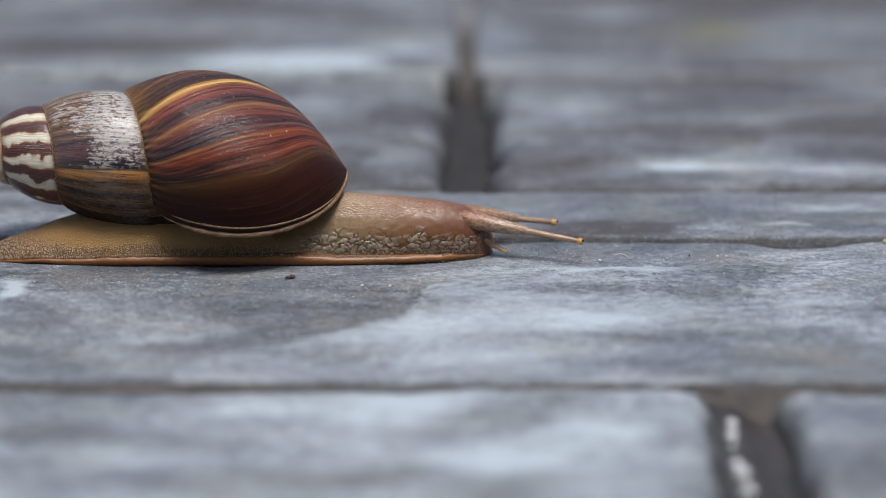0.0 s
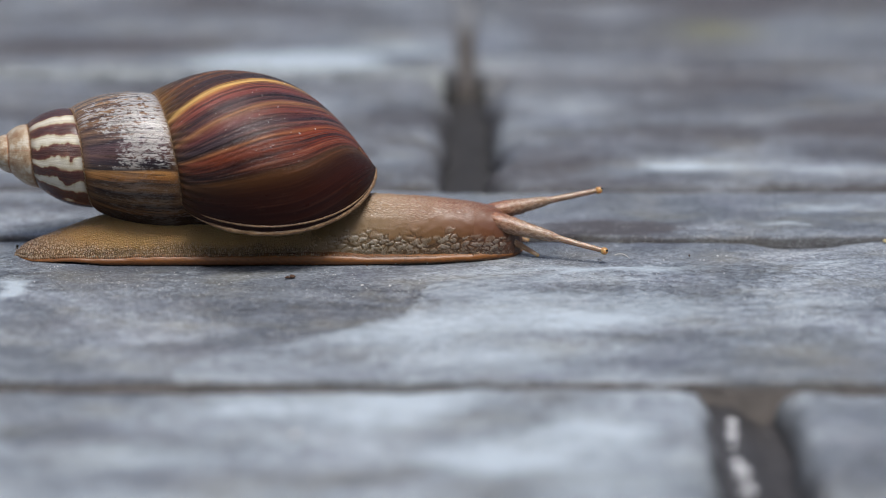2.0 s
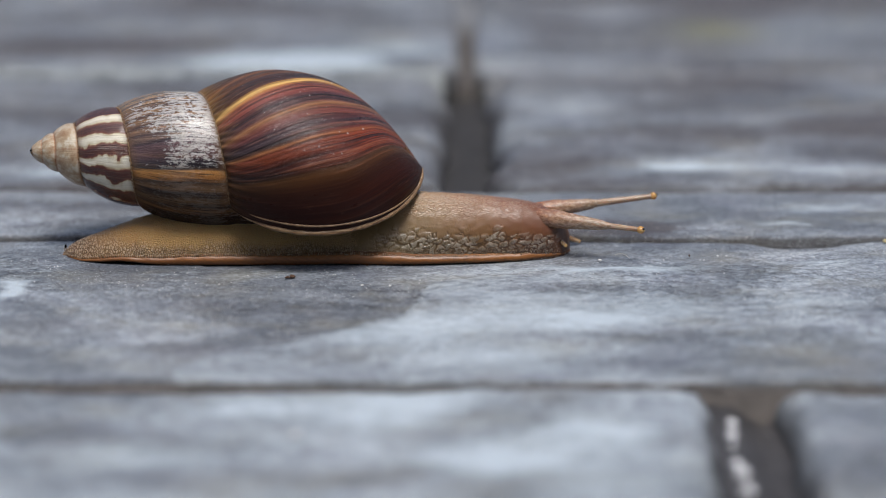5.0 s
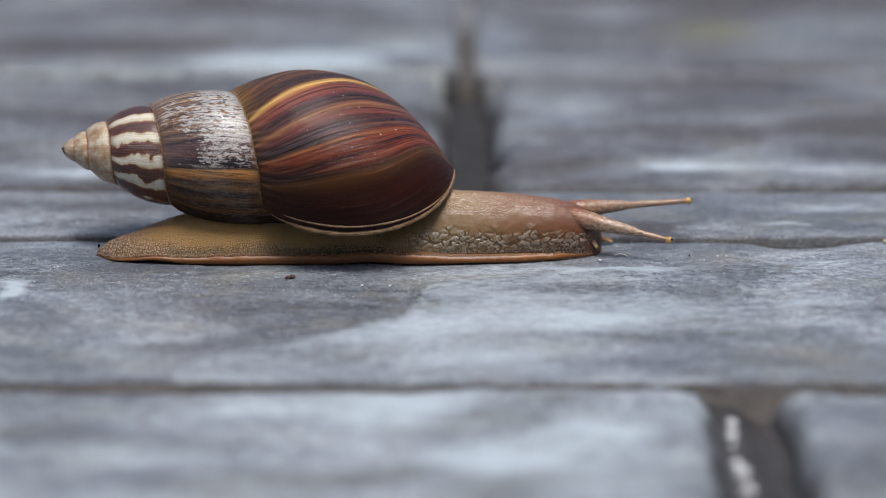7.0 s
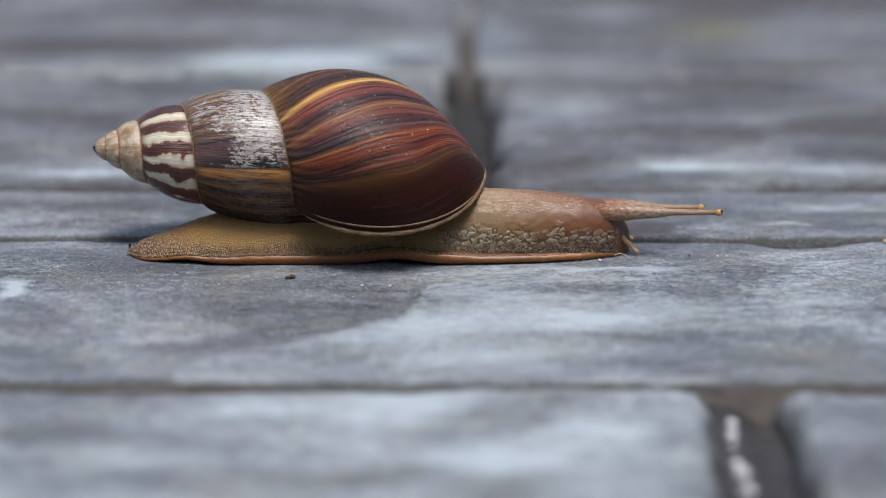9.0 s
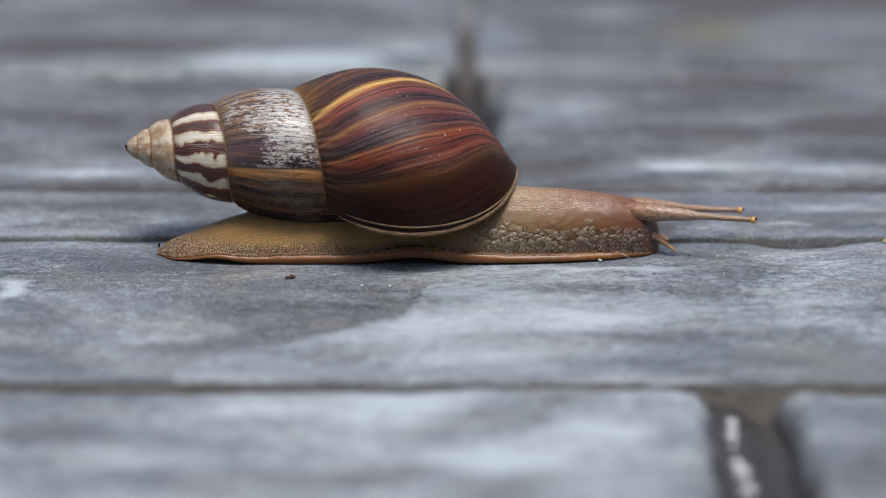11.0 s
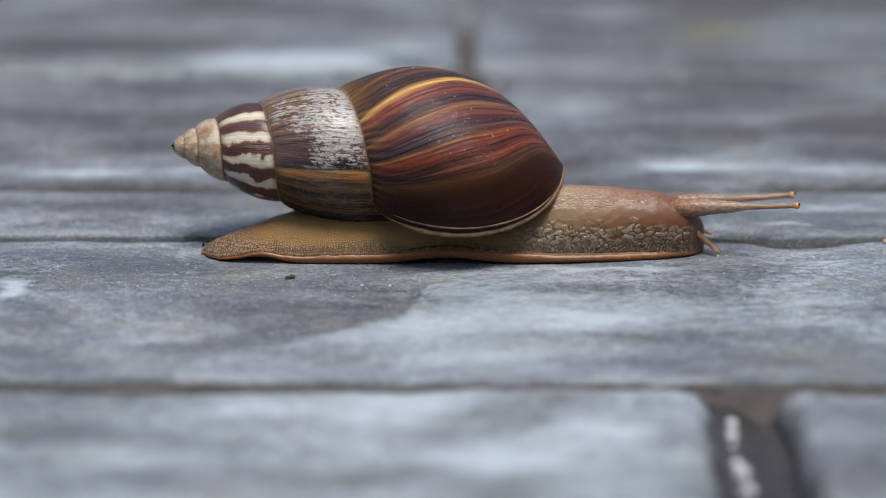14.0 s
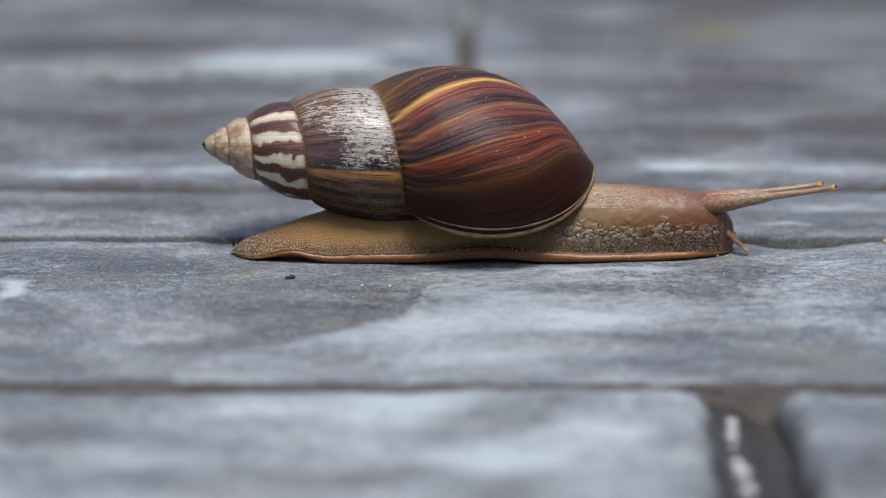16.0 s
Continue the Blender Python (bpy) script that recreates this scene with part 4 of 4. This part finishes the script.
def tentacle(name, length, r0, r1, knob, label, eye=True, root=4.0, skin=None):
    """A tapering stalk along +x whose knob ends at the origin of its space."""
    ts = np.linspace(0, 1, 40)
    verts = []
    k = 20
    for t in ts:
        x = -(length + root) * (1 - t) - knob * 0.5
        r = (r1 + (r0 - r1) * (1 - t) ** 1.15) * (1 if root else 0.72 + 0.28 * smooth_end(t, 0.0, 0.07))
        for s in range(k):
            a = 2 * math.pi * s / k
            rr = r * (1 + 0.05 * noise.noise((x * 1.2, math.cos(a) * 2, math.sin(a) * 2)))
            verts.append((x * MM, rr * math.cos(a) * MM, rr * math.sin(a) * MM))
    ob = mesh_object(name, verts, [f[::-1] for f in grid_faces(len(ts), k, True)], skin or STALK, SNAIL, label)
    tip = []
    for i in range(10):
        b = math.pi * i / 9
        for s in range(14):
            a = 2 * math.pi * s / 14
            tip.append(((-knob * 0.45 - knob * 0.85 * math.cos(b)) * MM * 1.0, knob * 0.8 * math.sin(b) * math.cos(a) * MM, knob * 0.8 * math.sin(b) * math.sin(a) * MM))
    mesh_object("knob", tip, [f[::-1] for f in grid_faces(10, 14, True)], STALK_TIP, ob, "amber rounded tip")
    if eye:
        ball = []
        for i in range(7):
            b = math.pi * i / 6
            for s in range(10):
                a = 2 * math.pi * s / 10
                ball.append(((knob * 0.18 + 0.22 * math.cos(b)) * MM, (-knob * 0.35 + 0.22 * math.sin(b) * math.cos(a)) * MM, (knob * 0.35 + 0.22 * math.sin(b) * math.sin(a)) * MM))
        mesh_object("eye", ball, grid_faces(7, 10, True), BLACK, ob, "black eye spot")
    return ob


def sheath(length, r0, r1):
    """The wide root of a stalk, from which the slim part slides out."""
    ts = np.linspace(0, 1, 90)
    k = 40
    verts = []
    for t in ts:
        x = -9.0 + (length + 9.0) * t
        r = (r1 + (r0 - r1) * min(1.0, 1 - x / length) ** 1.1) * (1 - 0.35 * smooth_end(t, 0.86, 1.0))
        r *= 0.15 + 0.85 * smooth_end(x, -8.0, 5.5)
        for q in range(k):
            a = 2 * math.pi * q / k
            rr = r * (1 + 0.07 * noise.noise((x * 1.2, math.cos(a) * 2, math.sin(a) * 2)) + 0.04 * noise.noise((x * 3.5, math.cos(a) * 6, math.sin(a) * 6)))
            verts.append((x * MM, rr * math.cos(a) * MM, rr * math.sin(a) * MM))
    return mesh_object("tentacle_root", verts, [f[::-1] for f in grid_faces(len(ts), k, True)], STALK_ROOT, SNAIL, "wide wrinkled tentacle root")


def tail_speck():
    bm = bmesh.new()
    bmesh.ops.create_icosphere(bm, subdivisions=2, radius=0.00032)
    for v in bm.verts:
        v.co = Vector((v.co.x * 0.8, v.co.y, v.co.z * 1.3)) + Vector((-0.0444, -0.0022, 0.0011))
    me = bpy.data.meshes.new("soil_speck")
    bm.to_mesh(me)
    bm.free()
    me.materials.append(BLACK)
    ob = new("soil_speck", me)
    ob.parent = SNAIL
    return tagged(ob, "black soil speck stuck to the tail")


HIND, FORE = build_body()
tail_speck()
FOOT = build_foot()
SHELL_OB = build_shell()
EYE_NEAR = tentacle("eye_tentacle", 17.0, 0.80, 0.44, 0.82, "long brown eye tentacle", True, 0.0)
EYE_FAR = tentacle("eye_tentacle", 15.0, 0.80, 0.44, 0.82, "long brown eye tentacle", True, 0.0)
ROOT_NEAR = sheath(15.0, 2.05, 0.74)
ROOT_FAR = sheath(13.0, 2.0, 0.74)
FEEL_NEAR = tentacle("feeler", 4.5, 0.75, 0.35, 0.42, "short pale feeler beside the mouth", False, 2.0, FEELER)
FEEL_FAR = tentacle("feeler", 4.5, 0.75, 0.35, 0.42, "short pale feeler beside the mouth", False, 2.0, FEELER)

def joint_fill(x0, x1, y0, y1, top, material, name, seed):
    """Packed mortar or soil in a joint, uneven on top; top(x) gives its height."""
    nx, ny = (160, 5) if x1 - x0 > 0.05 else (9, 40)
    xs, ys = np.linspace(x0, x1, nx), np.linspace(y0, y1, ny)
    verts = [(x, y, top((x - x0) / (x1 - x0)) + 0.0007 * noise.noise((x * 400, y * 300, seed)) + 0.0004 * noise.noise((x * 900, y * 900, seed))) for x in xs for y in ys]
    faces = grid_faces(nx, ny)
    n = len(verts)
    verts += [(x, y, -0.033) for x in (x0, x1) for y in (y0, y1)]
    k = (nx - 1) * ny
    faces += [(0, n, n + 2, k), (ny - 1, k + ny - 1, n + 3, n + 1)]
    return mesh_object(name, verts, faces, material, PAVING)


DARK_SOIL = plain_material("dark_soil", srgb(26, 25, 26), srgb(56, 54, 55), 180, 0.8)
MORTAR = plain_material("grey_mortar", srgb(104, 106, 110), srgb(150, 152, 156), 220, 0.85)
PALE_MORTAR = plain_material("pale_mortar", srgb(112, 117, 120), srgb(178, 184, 184), 90, 0.8)
DUST_FILL = plain_material("joint_dust", srgb(66, 62, 60), srgb(108, 102, 98), 200, 0.9)
build_paving()
joint_fill(-0.135, 0.128, -0.0684, -0.0660, lambda u: -0.0009 + 0.0004 * math.sin(u * 23), DUST_FILL, "joint_soil", 4.0)
joint_fill(-0.150, 0.160, 0.0334, 0.0360, lambda u: -0.0010, BED, "joint_soil", 5.0)
joint_fill(-0.170, 0.0000, 0.1180, 0.1265, lambda u: 0.0010, PALE_MORTAR, "mortar", 8.0)
joint_fill(0.0094, 0.175, 0.1185, 0.1250, lambda u: 0.0004, MORTAR, "mortar", 9.0)
joint_fill(0.0030, 0.0076, 0.1720, 0.2090, lambda u: -0.0008, MORTAR, "mortar", 7.0)
joint_fill(0.0033, 0.0072, 0.1225, 0.2085, lambda u: -0.0022 + 0.0008 * u, DUST_FILL, "joint_soil", 1.0)
joint_fill(-0.0015, 0.0125, 0.0362, 0.1225, lambda u: -0.0065 + 0.0012 * math.sin(u * 3), DARK_SOIL, "joint_soil", 3.0)
joint_fill(0.0400, 0.0522, -0.1490, -0.0675, lambda u: -0.0032 - 0.0030 * smooth_end(u, 0.3, 0.75), BED, "joint_soil", 2.0)


def pebble(name, x, y, z, size, material, seed, label, category, group=""):
    """A small irregular grain, flattened, resting on the stone."""
    bm = bmesh.new()
    bmesh.ops.create_icosphere(bm, subdivisions=2, radius=1.0)
    for v in bm.verts:
        k = 1 + 0.35 * noise.noise(v.co * 1.4 + Vector((seed, 0, 0)))
        v.co = Vector((v.co.x * size[0] * k, v.co.y * size[1] * k, v.co.z * size[2] * k + size[2] * 0.8))
    me = bpy.data.meshes.new(name)
    bm.to_mesh(me)
    bm.free()
    me.materials.append(material)
    me.polygons.foreach_set("use_smooth", [True] * len(me.polygons))
    ob = new(name, me)
    ob.location = (x, y, z)
    ob.rotation_euler[2] = seed * 1.7
    return tagged(ob, label, category, group)


QUARTZ = plain_material("white_quartz", srgb(214, 214, 212), srgb(240, 240, 238), 900, 0.35, 0.0002)
GLINT_WHITE = plain_material("glint_white", srgb(240, 242, 246), srgb(254, 254, 254), 900, 0.06, 0.0001)
CRUMB = plain_material("brown_crumb", srgb(58, 36, 24), srgb(112, 76, 50), 1500, 0.7, 0.0003)
STRAW = plain_material("straw", srgb(176, 160, 110), srgb(220, 208, 160), 1500, 0.5, 0.0002)
FIBRE = plain_material("pale_fibre", srgb(206, 200, 190), srgb(236, 232, 224), 1500, 0.5, 0.0001)


def build_debris():
    pebble("leaf_crumb", -0.0258, -0.0160, 0.0001, (0.0006, 0.0005, 0.00025), CRUMB, 1.0, "dark brown dry leaf crumb lying on the slate", "debris")
    pebble("leaf_crumb", -0.0266, -0.0164, 0.0001, (0.0005, 0.0003, 0.0002), CRUMB, 2.0, "small brown plant crumb lying on the slate", "debris")
    pebble("straw_bit", 0.0788, 0.0036, 0.0001, (0.0006, 0.0004, 0.0003), STRAW, 3.0, "pale yellow straw bit beside the stone joint", "debris")
    pebble("soil_crumb", 0.0432, -0.0045, 0.0001, (0.00010, 0.00025, 0.00018), CRUMB, 4.0, "tiny dark soil crumb on the slate", "debris")
    pebble("soil_crumb", -0.0132, -0.0098, 0.0001, (0.00018, 0.0002, 0.00014), CRUMB, 5.0, "tiny dark soil crumb on the slate", "debris")
    rnd = random.Random(9)
    spots = [(0.0274, -0.0070, 0.40), (0.0482, -0.0045, 0.28), (-0.0138, -0.0205, 0.28), (-0.0090, -0.0208, 0.30), (0.0497, -0.0045, 0.2), (-0.0381, -0.0199, 0.18)]
    for x, y, r in spots:
        pebble("quartz_grain", x, y, 0.0001, (r * MM, r * 0.7 * MM, r * 0.5 * MM), QUARTZ, rnd.uniform(1, 50), "tiny white quartz grain on the slate", "grit", "white grains on the slate")
    pebble("quartz_grain", -0.0216, -0.0896, 0.0004, (0.0007, 0.0006, 0.0003), QUARTZ, 8.0, "small white quartz grain lying on the front sett", "grit", "white grains on the slate")
    # scattered finer grit round the snail's track
    verts, faces = [], []
    for _ in range(420):
        x, y = rnd.uniform(-0.080, 0.080), -0.0185 + abs(rnd.gauss(0, 0.010)) * rnd.choice((-0.8, 1))
        if y > 0.004 or y < -0.05:
            continue
        r = rnd.uniform(0.00005, 0.00014)
        b = len(verts)
        z = 0.0001
        verts += [(x - r, y, z), (x + r * 0.8, y - r, z), (x + r, y + r, z), (x, y, z + r * 1.4)]
        faces += [(b, b + 1, b + 3), (b + 1, b + 2, b + 3), (b + 2, b, b + 3), (b, b + 2, b + 1)]
    grit = mesh_object("grit", verts, faces, QUARTZ)
    tagged(grit, "fine pale grit scattered over the slate", "grit", kind="stuff")
    # bent pale fibre
    pts = [Vector((0.0300 + 0.0026 * t, -0.0048 - 0.0026 * t * t, 0.0004 + 0.0005 * math.sin(t * 2.6))) for t in np.linspace(0, 1, 16)]
    tube = []
    for p in pts:
        for q in range(6):
            a = math.pi * q / 3
            tube.append(p + Vector((0, math.cos(a), math.sin(a))) * 0.00007)
    tagged(mesh_object("fibre", tube, grid_faces(16, 6, True), FIBRE), "short bent white plant fibre on the slate", "debris")
    # white beads added in the open joint as stand-ins for glints on its wet edge
    for i, (x, y, r) in enumerate([(0.0437, -0.0765, 0.85), (0.0432, -0.0815, 0.95), (0.0430, -0.0850, 0.6), (0.0428, -0.0925, 0.85), (0.0432, -0.0965, 1.1), (0.0434, -0.1030, 1.1)]):
        pebble("pebble", x, y, -0.0034, (r * MM, r * MM, r * 0.8 * MM), GLINT_WHITE, 3.0 * i + 1, "small white bead standing in for a wet glint in the open joint", "pebble", "wet pebbles in the joint")


build_debris()


# ---- what moves ----
def at(rows, t):
    return [lerp_table(t, [r[0] for r in rows], [r[i] for r in rows]) for i in range(1, len(rows[0]))]


# seconds, way crawled (mm), shell: lift (mm) and nod (degrees), neck lift (mm)
CRAWL = [(0.0, -9.45, -0.2, 1.0, 0.3), (1.0, -6.8, -0.3, 0.65, 0.2), (2.0, -4.2, -0.4, 0.1, 0.0), (3.0, -1.5, -0.4, 0.0, 0.0), (4.0, 1.35, -0.4, 0.0, 0.1),
         (5.0, 4.4, -0.35, 0.35, 0.3), (6.0, 7.5, -0.3, 0.6, 0.45), (7.0, 10.45, -0.3, 0.75, 0.6), (8.0, 13.3, -0.3, 0.85, 0.75), (9.0, 15.95, -0.2, 0.85, 1.1),
         (10.0, 18.75, -0.1, 0.85, 1.25), (11.0, 21.5, -0.05, 0.9, 1.4), (12.0, 24.3, 0.0, 0.8, 1.5), (13.0, 27.05, 0.05, 0.75, 1.55), (14.0, 29.8, 0.1, 0.75, 1.75),
         (15.0, 32.55, 0.15, 0.8, 1.9), (16.0, 35.3, 0.2, 0.85, 2.0)]
# seconds, how far the shell leads its usual seat (mm), how far it rolls on its axis (degrees)
LEAD = [(0.0, 1.3, -4.5), (2.0, 1.1, -5.2), (4.0, 0.9, -5.4), (7.0, 0.2, -4.8), (9.0, 0.15, -4.2), (12.0, 0.2, -2.6), (16.0, 0.0, 0.0)]
START = -26.4
# seconds, how far the shell has slid forwards on the body, how far the head is drawn in (mm)
SLIDE = [(0.0, 0.0, 0.0), (4.0, 0.0, 0.0), (7.0, 0.3, -0.3), (9.0, 0.4, -0.8), (12.0, 1.0, -0.6), (14.0, 1.3, -0.5), (16.0, 1.5, -0.6)]
# tips of the stalks in the picture's plane: seconds, across, up (mm from its middle)
TIP_NEAR = [(0, 24.6, 1.3), (0.5, 26.6, 2.0), (1, 27.2, 1.1), (1.5, 28.3, -0.4), (2, 28.9, -0.5), (2.5, 30.3, 1.4), (3, 31.0, 2.9), (3.5, 32.2, 2.7), (4, 33.1, 4.0),
            (5, 35.4, 3.2), (6.3, 38.5, 1.0), (7, 40.4, 1.3), (8, 45.0, 3.5), (8.5, 47.4, 5.6), (9, 49.3, 6.2), (10.2, 53.0, 5.4), (11.4, 56.5, 4.5), (12, 57.6, 4.0),
            (12.5, 58.6, 3.9), (13, 60.2, 4.7), (13.5, 61.5, 5.1), (14, 63.1, 7.3), (14.5, 65.3, 9.3), (15, 67.0, 10.3), (15.5, 68.3, 11.5), (16, 69.6, 10.4)]
TIP_FAR = [(0, 19.9, 4.7), (0.5, 20.9, 5.7), (1, 22.9, 7.9), (1.5, 26.3, 9.2), (2, 27.9, 10.4), (2.5, 30.0, 10.7), (3, 31.9, 11.0), (3.5, 33.6, 11.3), (4, 35.0, 11.1),
           (5, 37.6, 9.3), (6.3, 41.6, 6.8), (7, 43.8, 8.4), (8, 45.4, 7.4), (8.5, 45.4, 7.3), (9, 46.1, 7.1), (10.2, 50.2, 6.7), (11.4, 54.3, 6.2), (12, 56.3, 5.0),
           (12.5, 58.1, 5.3), (13, 59.6, 6.0), (13.5, 61.0, 6.7), (14, 62.2, 9.2), (14.5, 63.1, 10.8), (15, 64.3, 11.0), (15.5, 65.6, 10.8), (16, 67.1, 11.0)]
FEEL_TIP_NEAR = [(0, 11.3, -0.5), (1, 14.1, -0.7), (2, 16.9, -1.2), (3, 18.6, -0.2), (4, 19.6, 0.2), (5.2, 22.4, 0.4), (6.3, 25.6, 0.6), (7, 27.3, 0.1), (8, 31.1, -0.8),
                 (8.5, 33.0, -0.1), (9, 34.6, -0.8), (10.2, 38.5, -0.7), (11.4, 42.4, -0.5), (12, 43.6, -0.5), (13, 45.4, -0.4), (14, 48.9, -0.9), (15, 52.0, -0.3), (16, 54.1, -0.9)]
FEEL_TIP_FAR = [(0, 8.9, 2.1), (1, 11.6, 2.1), (2, 15.1, 1.5), (3, 18.4, 1.4), (4, 21.3, 1.1), (5.2, 24.8, 1.2), (6.3, 28.1, 1.3), (7, 29.9, 1.1), (8, 31.6, 1.4),
                (9, 33.6, 1.6), (10.2, 37.5, 1.5), (11.4, 40.8, 1.4), (12, 42.4, 1.4), (13, 45.4, 1.6), (14, 47.6, 2.4), (15, 49.8, 2.4), (16, 52.0, 2.4)]
SIN, COS = math.sin(radians(18)), math.cos(radians(18))
DEPTH = 495.0


def plane_to_space(across, up, y):
    """The point at depth y (mm, world) that shows at that place of the picture's plane."""
    k = 1.0
    for _ in range(4):
        z = (up * k - y * SIN) / COS
        k = (DEPTH + y * COS - z * SIN) / DEPTH
    return across * k, y, z


def stalk_rows(tips, base, tip_y, at_root=False):
    rows = []
    for t, across, up in tips:
        way, lift, nod, neck = at(CRAWL, t)
        slip, draw = at(SLIDE, t)
        way -= slip
        x, y, z = plane_to_space(across, up, tip_y)
        tip = Vector((x - START - way, y, z))
        root = Vector((base[0] + draw, base[1], base[2] + neck * 0.85))
        d = (tip - root).normalized()
        turn = d.to_track_quat("X", "Z").to_matrix().to_4x4()
        rows.append((t, Matrix.Translation((root if at_root else tip) * MM) @ turn))
    return rows


def foot_lift(x, t):
    """How high the hem is off the stone: a travelling arch under the shell, another near the tail."""
    c, w, a = at([(0, 2, 4.0, 0.0), (6, 4.0, 4.5, 0.2), (7, 3.5, 5, 0.45), (9, 2.5, 6.5, 0.95), (12, -0.5, 9, 1.2), (14, -1.5, 9.5, 1.05), (16, 0.0, 10, 0.85)], t)
    b = at([(0, 0.35), (4, 0.45), (8, 0.6), (12, 0.85), (14, 1.2), (16, 1.35)], t)[0]
    return a * math.exp(-((x - c) / (w * 0.75)) ** 2) + b * math.exp(-((x + 34.0) / 4.0) ** 2)


def motions():
    walk(SNAIL, [(t, pose((START + way - at(SLIDE, t)[0]) * MM, 0.00009 * t, 0)) for t, way, lift, nod, neck in CRAWL])
    walk(SHELL_OB, [(t, pose((-16.4 + at(SLIDE, t)[0] + at(LEAD, t)[0]) * MM, 0.0014, (16.3 + lift) * MM, at(LEAD, t)[1], 2.35 + nod, 0)) for t, way, lift, nod, neck in CRAWL])
    walk(FORE, [(t, pose(at(SLIDE, t)[1] * MM, 0, 0.6 * neck * MM, 0, -neck * 0.4, 0)) for t, way, lift, nod, neck in CRAWL])
    walk(EYE_NEAR, stalk_rows(TIP_NEAR, (37.8, -2.0, 6.3), -8.0))
    walk(EYE_FAR, stalk_rows(TIP_FAR, (38.0, 0.9, 6.3), 5.0))
    walk(ROOT_NEAR, stalk_rows(TIP_NEAR, (37.8, -2.0, 6.3), -8.0, True))
    walk(ROOT_FAR, stalk_rows(TIP_FAR, (38.0, 0.9, 6.3), 5.0, True))
    walk(FEEL_NEAR, stalk_rows(FEEL_TIP_NEAR, (42.4, -2.6, 2.5), -4.5))
    walk(FEEL_FAR, stalk_rows(FEEL_TIP_FAR, (42.0, 1.2, 2.2), 2.5))
    for ob, x, dx in FOOT:
        rows = []
        for t in range(0, 17):
            a, b = foot_lift(x - dx / 2, t), foot_lift(x + dx / 2, t)
            rows.append((float(t), pose((x + at(SLIDE, t)[1] * smooth_end(x, 15, 44)) * MM, 0, (a + b) / 2 * MM, 0, -math.degrees(math.atan2(b - a, dx)), 0)))
        walk(ob, rows)


motions()
